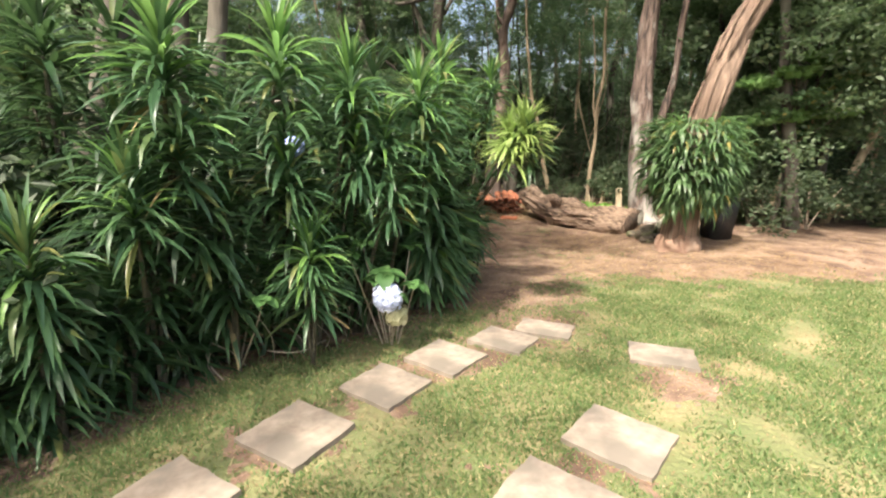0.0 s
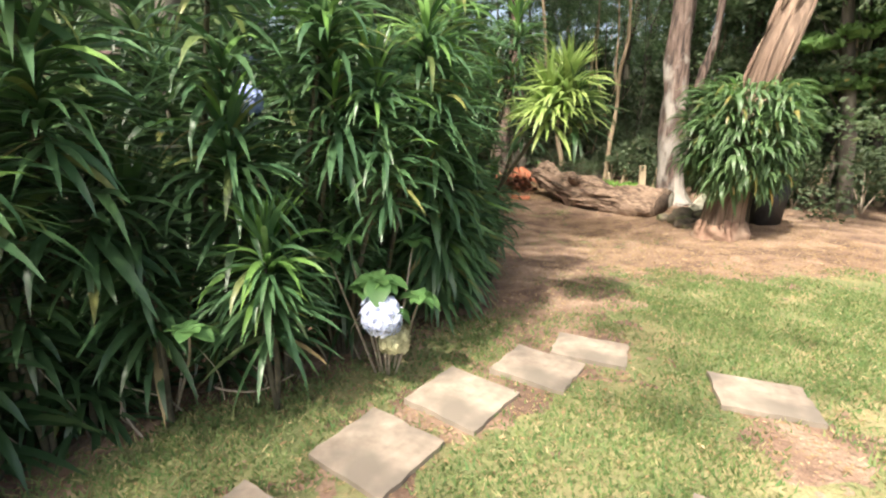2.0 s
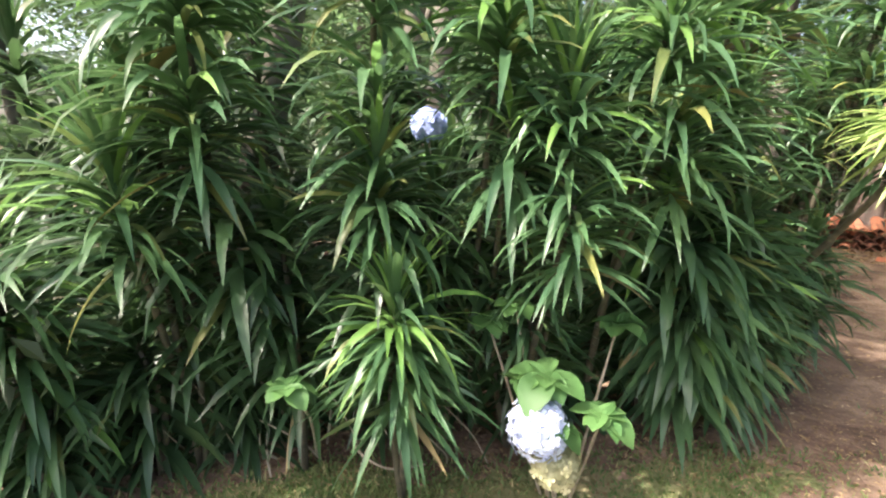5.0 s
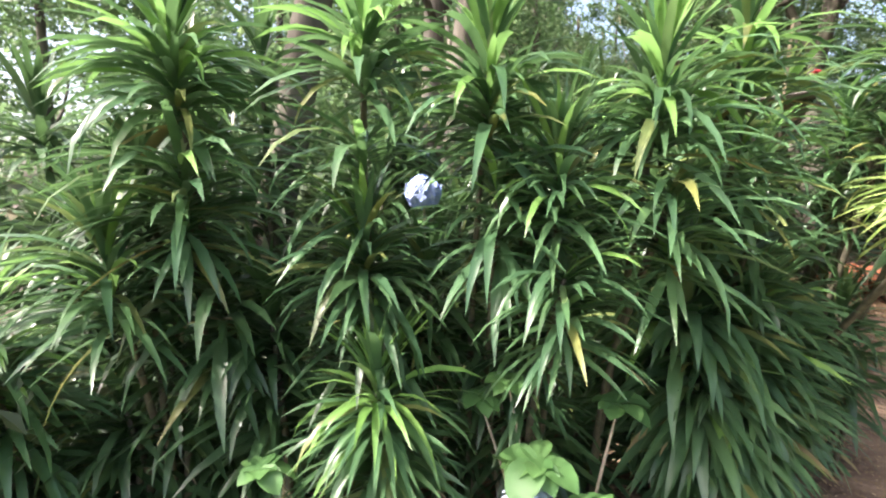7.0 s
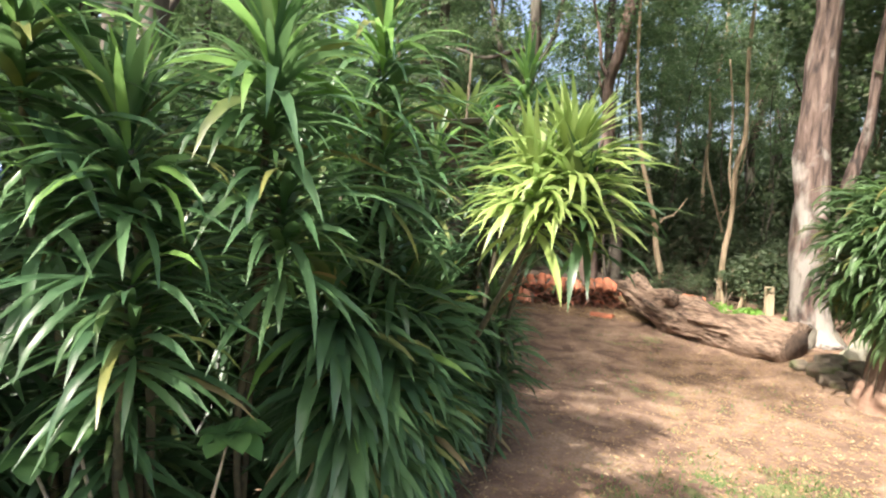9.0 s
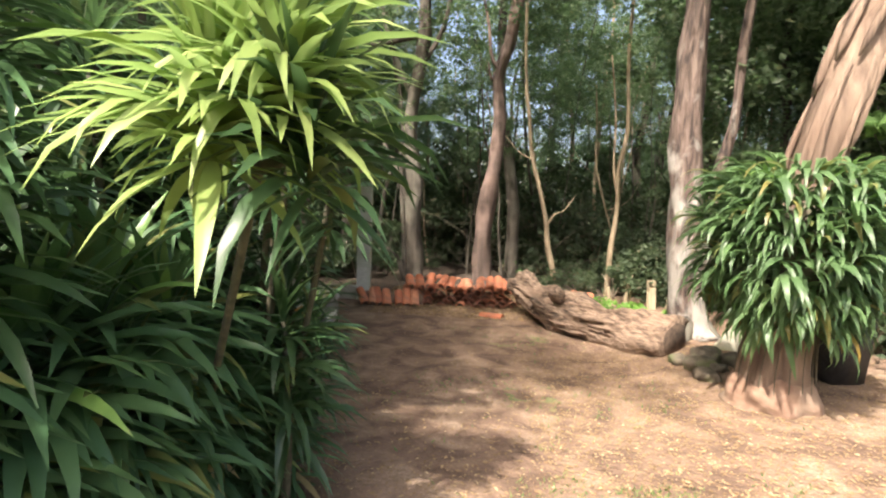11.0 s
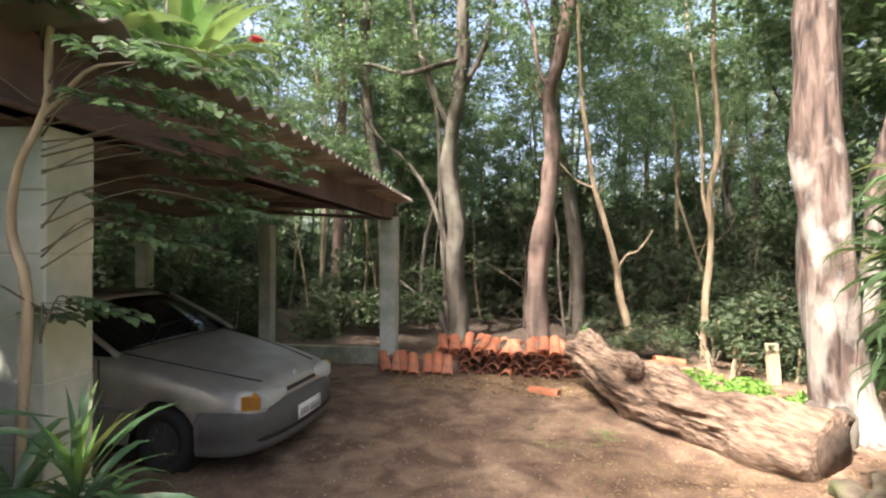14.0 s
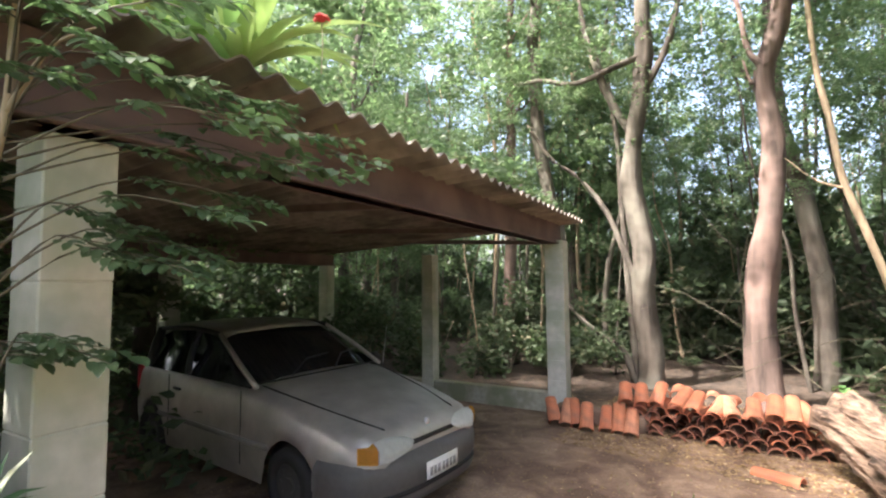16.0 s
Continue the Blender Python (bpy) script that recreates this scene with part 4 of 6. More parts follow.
edge_line = [(-2.45, 1.25), (-1.95, 1.85), (-1.4, 2.5), (-0.85, 3.0), (-0.35, 3.55), (0.05, 4.15), (0.25, 4.75), (0.2, 5.2)]
for k in range(15):
    u = k / 14 * 7
    q = min(int(u), 6)
    x = edge_line[q][0] + (edge_line[q + 1][0] - edge_line[q][0]) * (u - q) - low.uniform(0.05, 0.3)
    y = edge_line[q][1] + (edge_line[q + 1][1] - edge_line[q][1]) * (u - q) + low.uniform(0.0, 0.2)
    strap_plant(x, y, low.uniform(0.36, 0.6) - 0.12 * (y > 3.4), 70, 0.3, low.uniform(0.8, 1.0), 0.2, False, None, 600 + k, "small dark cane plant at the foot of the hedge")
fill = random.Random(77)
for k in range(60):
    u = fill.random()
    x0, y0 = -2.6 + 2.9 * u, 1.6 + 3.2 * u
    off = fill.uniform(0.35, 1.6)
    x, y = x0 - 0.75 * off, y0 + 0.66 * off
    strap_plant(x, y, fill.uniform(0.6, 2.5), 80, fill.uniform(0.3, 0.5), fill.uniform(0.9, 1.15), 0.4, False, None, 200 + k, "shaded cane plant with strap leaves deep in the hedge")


# ---- hydrangeas ----
def oval_leaf(L, w, droop=25, seg=5):
    v, f = [], []
    x = z = 0.0
    for k in range(seg + 1):
        u = k / seg
        a = radians(18 - droop * 1.6 * u)
        if k:
            x += math.cos(a) * L / seg
            z += math.sin(a) * L / seg
        hw = w * 0.5 * math.sin(math.pi * min(1, 0.06 + u * 0.94)) ** 0.7 if k < seg else 0
        for s in (-1, 0, 1):
            v.append((x, s * hw, z + abs(s) * hw * 0.28))
    for k in range(seg):
        a, b = 3 * k, 3 * k + 3
        f += [(a, a + 1, b + 1, b), (a + 1, a + 2, b + 2, b + 1)]
    return v, f


OVAL = [soup("leaf", *oval_leaf(0.13 + 0.015 * k, 0.092 + 0.008 * k, 16 + 8 * k), M_OVAL, True) for k in range(4)]


def flower_head(bm, c, r, seed, petal=0.021):
    """A ball of many small four-petalled florets."""
    rr = random.Random(seed)
    n = 240
    for k in range(n):
        zc = 1 - 2 * (k + 0.5) / n
        if zc < -0.75:
            continue
        a = k * 2.39996
        d = Vector((math.sqrt(1 - zc * zc) * math.cos(a), math.sqrt(1 - zc * zc) * math.sin(a), zc))
        p = Vector(c) + d * r * (rr.uniform(0.84, 1.06) + 0.16 * noise.noise(d * 2.6 + Vector((seed, 0, 0))))
        d = (d + Vector((rr.uniform(-0.4, 0.4), rr.uniform(-0.4, 0.4), rr.uniform(-0.4, 0.4)))).normalized()
        t = d.orthogonal().normalized()
        b = d.cross(t)
        rot = rr.uniform(0, 1.57)
        cen = bm.verts.new(p)
        for q in range(4):
            e = rot + q * math.pi / 2
            m = (t * math.cos(e) + b * math.sin(e))
            s1 = (t * math.cos(e - 0.62) + b * math.sin(e - 0.62))
            s2 = (t * math.cos(e + 0.62) + b * math.sin(e + 0.62))
            w = [bm.verts.new(p + s1 * petal * 0.8 + d * 0.004), bm.verts.new(p + m * petal * 1.15 + d * 0.002), bm.verts.new(p + s2 * petal * 0.8 + d * 0.004)]
            bm.faces.new((cen, *w))
    bmesh.ops.create_icosphere(bm, subdivisions=2, radius=r * 0.76, matrix=Matrix.Translation(c))


def sprig(ob, at, n, seed, scale=1.0, tilt=0.0):
    r = random.Random(seed)
    for k in range(n):
        o = new("leaf", OVAL[r.randrange(4)])
        o.parent = ob
        o.matrix_basis = Matrix.Translation(at) @ pose(0, 0, 0.02 * (n - k) / n, r.uniform(-14, 14) + tilt, r.uniform(-8, 10) + 22 - 52 * k / n, k * 137.5) @ Matrix.Scale(scale * r.uniform(0.85, 1.1) * (1 - 0.5 * k / n), 4)


def hydrangea(x, y, sprigs, heads, label, seed):
    g = gz(x, y)
    ob = thing("hydrangea", label, "flower shrub", (x, y, g))
    for k, (dx, dy, dz, n, s) in enumerate(sprigs):
        bm = bmesh.new()
        tube(bm, smooth_line([(dx * 0.2, dy * 0.2 + 0.1, -0.04), (dx * 0.7, dy * 0.6 + 0.05, dz * 0.6), (dx, dy, dz)], 7), [0.008, 0.008, 0.007, 0.007, 0.006, 0.005, 0.004], 5, 0.2, seed + k)
        part("twig", bm, M_TWIG, ob)
        sprig(ob, (dx, dy, dz), n, seed + k, s)
    for k, (dx, dy, dz, r, mat, lab) in enumerate(heads):
        bm = bmesh.new()
        flower_head(bm, (dx, dy, dz), r, seed + 30 + k)
        part("flower_head", bm, mat, ob, lab)
        bm = bmesh.new()
        tube(bm, smooth_line([(dx * 0.3, dy * 0.3 + 0.15, dz * 0.2), (dx * 0.8, dy * 0.8 + 0.05, dz * 0.7), (dx, dy, dz - r * 0.5)], 6), [0.006] * 6, 5)
        part("flower_stalk", bm, M_TWIG, ob)
    return ob


hydrangea(-0.30, 2.75, [(0.0, -0.04, 0.66, 14, 1.15), (0.16, 0.30, 0.80, 14, 1.05), (0.22, -0.02, 0.56, 13, 0.95), (-0.20, 0.08, 0.88, 12, 0.9), (-0.10, 0.02, 0.58, 12, 1.1), (-0.30, 0.02, 0.80, 10, 0.85), (0.06, -0.10, 0.50, 12, 1.0)],
          [(0.02, -0.13, 0.50, 0.112, M_WHITEFLOWER, "pale blue-white mophead flower"), (0.08, -0.09, 0.34, 0.09, M_FADED, "faded greenish flower head")],
          "low hydrangea with a pale blue flower and a faded one", 3)
hydrangea(-1.10, 2.90, [(0.10, 0.02, 1.48, 6, 0.8), (-0.1, 0.1, 1.3, 6, 1.0)], [(0.08, 0.02, 1.64, 0.074, M_BLUEFLOWER, "small deep blue flower head")], "tall hydrangea stem with a blue flower among strap leaves", 5)
hydrangea(-1.50, 2.38, [(0.49, -0.34, 0.66, 11, 0.9), (0.30, 0.1, 0.80, 6, 0.8), (-0.25, -0.2, 0.6, 8, 0.75)], [], "spindly hydrangea shoot with fresh green leaves", 7)


def bare_twig(pts, r, label="bare grey twig sticking out of the hedge"):
    bm = bmesh.new()
    k = len(pts) * 4
    tube(bm, smooth_line(pts, k), [r * (1 - 0.7 * i / k) for i in range(k)], 5, 0.3, 3)
    ob = part("twig", bm, M_TWIG)
    tagged(ob, label, "twig", "bare twigs in the hedge")


bare_twig([(-1.95, 2.1, 0.0), (-1.85, 2.1, 0.6), (-1.65, 2.05, 1.08), (-1.35, 2.15, 1.16)], 0.014)
bare_twig([(-1.3, 2.75, -0.02), (-1.2, 2.5, 0.1), (-0.95, 2.45, 0.12), (-0.75, 2.5, 0.2)], 0.011)
bare_twig([(-1.75, 2.45, 0.0), (-1.6, 2.3, 0.2), (-1.5, 2.2, 0.12), (-1.4, 2.15, 0.05)], 0.011)


twigs = random.Random(21)
for k in range(9):
    u = k / 8
    x, y = -1.85 + 1.35 * u, 1.95 + 0.95 * u
    h = twigs.uniform(0.25, 0.6)
    bare_twig([(x, y + 0.1, 0.0), (x + twigs.uniform(-0.05, 0.08), y, h * 0.5), (x + twigs.uniform(-0.12, 0.16), y - twigs.uniform(0.02, 0.15), h)], twigs.uniform(0.004, 0.008))


# ---- large trees in the yard ----
def white_tree(x, y):
    g = gz(x, y)
    ob = thing("tree", "stout tree with pale patchy bark and a slim side stem", "tree", (x, y, g))
    bm = bmesh.new()
    line = smooth_line([(0.08, -0.12, -0.1), (0.02, 0, 0.35), (-0.08, 0.05, 1.4), (-0.16, 0.1, 2.6), (-0.12, 0.2, 4.5), (0.0, 0.3, 9.0)], 26)
    tube(bm, line, [0.36, 0.31, 0.275, 0.26] + [0.25 - 0.005 * k for k in range(22)], 18, 0.26, 2)
    part("trunk", bm, M_BARK_WHITE, ob, "pale grey-white patchy trunk")
    bm = bmesh.new()
    tube(bm, smooth_line([(0.12, -0.06, 0.9), (0.20, -0.05, 1.6), (0.25, -0.02, 2.2), (0.45, 0.05, 3.0), (0.52, 0.1, 4.2), (0.9, 0.3, 7.0)], 18), [0.085 - 0.002 * k for k in range(18)], 9, 0.2, 5)
    part("side_stem", bm, M_BARK_WHITE, ob)
    for k in range(5):
        a = k * 1.3 + 0.4
        bm = bmesh.new()
        tube(bm, smooth_line([(0, 0, 0.25), (0.26 * math.cos(a), 0.26 * math.sin(a), 0.1), (0.5 * math.cos(a), 0.5 * math.sin(a), -0.08)], 6), [0.16, 0.13, 0.11, 0.08, 0.06, 0.04], 8, 0.3, k)
        part("root", bm, M_BARK, ob)
    # Crowns out of view overhead, spread wide to shade the wood's front.
    for k, (dx, dy, z, s) in enumerate(((0.0, 0.5, 8.6, 1.2), (1.4, 0.4, 7.6, 1.0), (-1.3, 0.8, 7.8, 1.0), (-2.2, 1.6, 8.2, 1.0), (0.8, 2.0, 8.8, 1.0), (-3.6, 1.2, 8.6, 1.0), (-0.8, -0.6, 9.0, 0.9))):
        o = new("crown", crown_mesh(k, M_TREE))
        o.parent = ob
        o.matrix_basis = pose(dx, dy, z, 0, 0, 70 * k) @ Matrix.Scale(s, 4)


white_tree(4.28, 9.58)


def big_tree(x, y):
    g = gz(x, y)
    ob = thing("tree", "thick leaning tree with shaggy tan bark over red earth", "tree", (x, y, g))
    bm = bmesh.new()
    line = smooth_line([(0, 0, -0.15), (0.0, 0, 0.4), (0.08, 0.0, 1.2), (0.18, 0.02, 2.1), (0.45, 0.05, 3.1), (0.98, 0.1, 4.2), (1.6, 0.2, 5.6), (2.2, 0.3, 8.0)], 28)
    tube(bm, line, [0.30, 0.27, 0.26, 0.25] + [0.24 - 0.005 * k for k in range(24)], 20, 0.30, 9)
    part("trunk", bm, M_BARK_BIG, ob, "tan trunk with shaggy peeling bark")
    for k in range(22):
        a = k * 0.61
        i0 = 7 + (k * 5) % 9
        d = Vector((math.cos(a), math.sin(a), 0))
        bm = bmesh.new()
        tube(bm, smooth_line([line[i0] + d * 0.20, line[i0 + 2] + d * 0.225, line[i0 + 4] + d * 0.19], 7), [0.01, 0.03, 0.035, 0.03, 0.028, 0.02, 0.008], 5, 0.5, k)
        part("bark_strip", bm, M_BARK_BIG, ob)
    bm = bmesh.new()
    bmesh.ops.create_icosphere(bm, subdivisions=4, radius=1.0)
    for v in bm.verts:
        n = v.co.copy()
        v.co = Vector((n.x * 0.37, n.y * 0.36, n.z * (0.34 if n.z > 0 else 0.15))) * (1 + 0.22 * noise.noise(n * 2.3))
    part("earth_mound", bm, M_EARTHBASE, ob, "mound of red earth round the roots")
    for k in range(18):
        a = k * 0.35
        bm = bmesh.new()
        d = Vector((math.cos(a), math.sin(a), 0))
        tube(bm, smooth_line([d * 0.24 + Vector((0.05, 0, 0.75)), d * 0.29 + Vector((0, 0, 0.4)), d * 0.31 + Vector((0, 0, 0.12))], 6), [0.006, 0.006, 0.005, 0.005, 0.004, 0.003], 5, 0.5, k)
        part("hanging_root", bm, M_STEM, ob)
    # Unseen high crowns, added to throw shade behind this tree.
    for k, (dx, dy, z, s) in enumerate(((1.6, 0.3, 8.6, 1.4), (3.0, 0.2, 7.6, 1.2), (1.8, 1.5, 7.4, 1.1), (0.8, -0.8, 8.4, 1.0))):
        o = new("crown", crown_mesh(k + 1, M_TREE))
        o.parent = ob
        o.matrix_basis = pose(dx, dy, z, 0, 0, 70 * k) @ Matrix.Scale(s, 4)


BIG = (4.0, 7.06)
big_tree(*BIG)


def epiphyte(x, y, z, seed=4):
    """A great clump of hanging strap leaves round the trunk."""
    ob = thing("epiphyte_clump", "large mass of hanging strap leaves clasping the tree trunk", "plant", (x, y, z))
    r = random.Random(seed)
    shapes = [soup("leaf", *strap(r.uniform(0.30, 0.5), r.uniform(0.036, 0.056), r.uniform(25, 60), r.uniform(85, 130), 6, r.uniform(-0.6, 0.6)), M_LEAF_H, True) for _ in range(9)]
    fresh = [soup("leaf", *strap(r.uniform(0.26, 0.4), r.uniform(0.04, 0.055), r.uniform(45, 70), r.uniform(60, 95), 6, r.uniform(-0.6, 0.6)), M_LEAF_H2, True) for _ in range(5)]
    V, F, c = [], [], 0
    for k in range(2900):
        a = r.uniform(0, 2 * math.pi)
        u = r.random()
        h = 0.74 - 1.28 * u
        rad = (0.26 + 0.34 * math.sin(math.pi * min(1, 0.15 + u * 0.85)) ** 0.8) * r.uniform(0.5, 1.05)
        rad *= 1 + 0.16 * math.sin(3 * a + 1) + 0.12 * math.sin(5 * a + 9 * u)
        sx = 1.12 if math.cos(a) < 0 else 0.95
        m = Matrix.Translation((rad * math.cos(a) * sx, rad * math.sin(a), h + r.uniform(-0.06, 0.06))) @ pose(0, 0, 0, r.uniform(-18, 18), r.uniform(-25, 15) + 25 * (u > 0.6), math.degrees(a) + r.uniform(-45, 45)) @ Matrix.Scale(r.uniform(0.7, 1.15), 4)
        if k < 290:
            o = new("leaf", (fresh if u < 0.3 else shapes)[r.randrange(5)])
            o.parent = ob
            o.matrix_basis = m
        else:
            v, f = strap(r.uniform(0.3, 0.5), r.uniform(0.036, 0.056), r.uniform(25, 60), r.uniform(85, 130), 5, r.uniform(-0.6, 0.6))
            V += [tuple(m @ Vector(p)) for p in v]
            F += [tuple(i + c for i in q) for q in f]
            c += len(v)
    o = new("leaf_mass", soup("leaf_mass", V, F, M_HANG, True))
    tagged(o, kind="stuff")
    o.parent = ob
    bm = bmesh.new()
    bmesh.ops.create_icosphere(bm, subdivisions=3, radius=1.0)
    for v in bm.verts:
        v.co = Vector((v.co.x * 0.34, v.co.y * 0.34, v.co.z * 0.5 + 0.05)) * (1 + 0.15 * noise.noise(v.co * 2))
    part("root_ball", bm, M_STEM, ob, "matted brown root ball")


M_LEAF_H = leaf_material("hanging_leaf", (0.075, 0.15, 0.055), (0.14, 0.24, 0.09), (0.36, 0.22, 0.05))
M_LEAF_H2 = leaf_material("fresh_hanging_leaf", (0.14, 0.29, 0.06), (0.20, 0.36, 0.08))
epiphyte(BIG[0] + 0.08, BIG[1] - 0.02, 1.05)


# ---- log ----
def fallen_log():
    ob = thing("log", "weathered fallen tree trunk with a broken stub end", "log", (2.6, 10.0, gz(2.6, 10.0)))
    base = Vector(ob.matrix_basis.translation)
    bm = bmesh.new()
    pts = [(3.80, 8.72, 0.31), (3.45, 9.15, 0.30), (3.0, 9.65, 0.27), (2.62, 10.15, 0.26), (2.4, 10.55, 0.34), (2.2, 10.95, 0.46), (2.0, 11.32, 0.53)]
    line = smooth_line([Vector((a, b, c - 0.47)) - base for a, b, c in pts], 30)
    tube(bm, line, [0.27, 0.30, 0.295] + [0.285 + 0.015 * math.sin(k * 0.9) for k in range(17)] + [0.245, 0.235, 0.235, 0.24, 0.25, 0.255, 0.25, 0.235, 0.21, 0.16], 24, 0.42, 11)
    bmesh.ops.subdivide_edges(bm, edges=bm.edges[:], cuts=1, use_grid_fill=True)
    for v in bm.verts:
        n = noise.noise(Vector((v.co.x * 1.2 + v.co.y * 1.2, v.co.z * 9, (v.co.x - v.co.y) * 5)))
        v.co += v.normal * 0.04 * n if v.normal.length else Vector()
    part("trunk", bm, M_LOG, ob, "cracked sun-bleached trunk wood")
    d = (line[0] - line[1]).normalized()
    bm = bmesh.new()
    tube(bm, [line[0] - d * 0.02, line[0] + d * 0.012], [0.215, 0.20], 20, 0.3, 11)
    part("hollow_end", bm, M_CUT, ob, "dark rotten hollow end")
    bm = bmesh.new()
    p = Vector((2.55, 10.1, 0.06)) - base
    tube(bm, smooth_line([p, p + Vector((-0.08, -0.10, 0.06)), p + Vector((-0.13, -0.19, 0.10))], 5), [0.13, 0.11, 0.09, 0.075, 0.06], 10, 0.3, 4)
    part("branch_stub", bm, M_LOG, ob)
    for k in range(9):
        u = 2 + k * 2
        a = -0.5 + 0.28 * (k % 4)
        q = line[u]
        n = Vector((-0.65 * math.cos(a), -0.65 * math.cos(a), math.sin(a)))
        bm = bmesh.new()
        t = (line[u + 2] - line[u]).normalized()
        tube(bm, [q + n * 0.285 - t * 0.1, q + n * 0.30 + t * 0.1, q + n * 0.292 + t * 0.42], [0.014, 0.03, 0.012], 5, 0.5, k)
        part("bark_ridge", bm, M_LOG, ob)


fallen_log()


# ---- clay roof tiles ----
def tile_mesh(mat):
    v, f = [], []
    n = 6
    for e, (yy, r) in enumerate(((0.0, 0.088), (0.40, 0.072))):
        for k in range(n + 1):
            a = math.pi * k / n
            for t in (0, 0.013):
                v.append(((r - t) * math.cos(a), yy, (r - t) * math.sin(a) * 0.85))
    s = 2 * (n + 1)
    for k in range(n):
        o, i, o2, i2 = 2 * k, 2 * k + 1, 2 * k + 2, 2 * k + 3
        f += [(o, o2, s + o2, s + o), (i, s + i, s + i2, i2), (o, i, i2, o2), (s + o, s + o2, s + i2, s + i)]
    f += [(0, s, s + 1, 1), (2 * n, 2 * n + 1, s + 2 * n + 1, s + 2 * n)]
    return soup("tile", v, f, mat)


T_RED, T_DIRTY = tile_mesh(M_TILE), tile_mesh(M_TILE_D)


def tile_pile(x, y, cols, rows, turn, label, seed):
    r = random.Random(seed)
    g = gz(x, y)
    ob = thing("roof_tile_pile", label, "tile pile", (x, y, g), rz=turn)

    def put(m, me):
        o = new("tile", me)
        o.parent = ob
        o.matrix_basis = m
    for j in range(rows):
        for i in range(cols):
            if j and r.random() < 0.06:
                continue
            put(pose((i - cols / 2) * 0.185 + 0.09 * (j % 2) + r.uniform(-0.04, 0.04), r.uniform(-0.09, 0.06) + 0.015 * j, 0.005 + j * 0.066 + r.uniform(-0.015, 0.015), r.uniform(-7, 7), r.uniform(-20, 20), r.uniform(-12, 12)), T_DIRTY if j < rows - 1 and r.random() < 0.75 else T_RED)
            put(pose((i - cols / 2) * 0.185 + r.uniform(-0.02, 0.02), 0.42 + r.uniform(-0.05, 0.04), 0.005 + j * 0.066, r.uniform(-4, 4), r.uniform(-9, 9), r.uniform(-7, 7)), T_DIRTY)
    for i in range(cols):
        put(pose((i - cols / 2 + 0.1) * 0.185 + r.uniform(-0.03, 0.03), -0.10 + r.uniform(-0.06, 0.06), rows * 0.066 + 0.015 + r.uniform(-0.02, 0.04), r.uniform(14, 34), r.uniform(-10, 10), r.uniform(-18, 18)), T_RED)
        if i % 3 != 1:
            put(pose((i - cols / 2) * 0.185 + r.uniform(-0.04, 0.04), 0.26, rows * 0.066 + 0.10, r.uniform(-8, 4), r.uniform(-14, 14), r.uniform(-16, 16)), T_RED)
    return ob


tile_pile(1.05, 11.55, 11, 5, 3, "long stack of orange clay roof tiles on the earth", 3)
lean = thing("roof_tile_row", "short row of orange clay tiles leaning on the kerb", "tile pile", (-0.35, 11.35, gz(-0.35, 11.35)))
r_lean = random.Random(9)
for k in range(7):
    o = new("tile", T_RED)
    o.parent = lean
    o.matrix_basis = pose(-0.40 + k * 0.14 + (0.08 if k > 3 else 0), -0.12 - (0.10 if k == 3 else 0) + r_lean.uniform(-0.03, 0.03), 0.02, 36 + r_lean.uniform(-9, 9), r_lean.uniform(-9, 9), (24 if k < 4 else 8) + r_lean.uniform(-8, 8))
bm = bmesh.new()
box(bm, 1.15, 0.22, 0.20, Matrix.Translation((0.05, 0.22, 0.09)), 0.03)
part("rubble_backing", bm, M_EARTHBASE, lean)
second = thing("roof_tile_pile", "few yellowish clay tiles lying behind the log", "tile pile", (3.15, 11.55, gz(3.15, 11.55)), rz=20)
for k in range(10):
    o = new("tile", T_RED)
    o.parent = second
    o.matrix_basis = pose(-0.5 + (k % 5) * 0.2, -0.1 + 0.1 * (k // 5), 0.02 + 0.08 * (k // 5) + 0.12, r_lean.uniform(-10, 10), r_lean.uniform(-12, 12), r_lean.uniform(60, 110))
bm = bmesh.new()
box(bm, 1.1, 0.5, 0.14, Matrix.Translation((0, 0.1, 0.06)), 0.04)
part("earth_heap", bm, M_EARTHBASE, second)
loose = new("roof_tile", T_RED)
loose.matrix_basis = pose(1.75, 10.75, gz(1.75, 10.75) + 0.005, 0, 0, 70)
tagged(loose, "single broken orange clay tile lying on the earth", "tile")

# ---- black bin, rocks, stakes ----
def black_bin(x, y, turn):
    bm = bmesh.new()
    r = bmesh.ops.create_cone(bm, cap_ends=True, segments=4, radius1=0.27, radius2=0.33, depth=0.74, matrix=Matrix.Translation((0, 0, 0.37)) @ Matrix.Rotation(radians(45), 4, 'Z'))
    bmesh.ops.bevel(bm, geom=[e for e in bm.edges], offset=0.03, segments=2, affect='EDGES')
    ob = thing("black_bin", "black plastic bin standing behind the tree", "bin", (x, y, gz(x, y)), rz=turn)
    part("body", bm, M_BLACK, ob)
    bm = bmesh.new()
    box(bm, 0.52, 0.52, 0.035, Matrix.Translation((0, 0, 0.745)), 0.012)
    part("rim", bm, M_BLACK, ob)


black_bin(4.98, 7.75, 12)


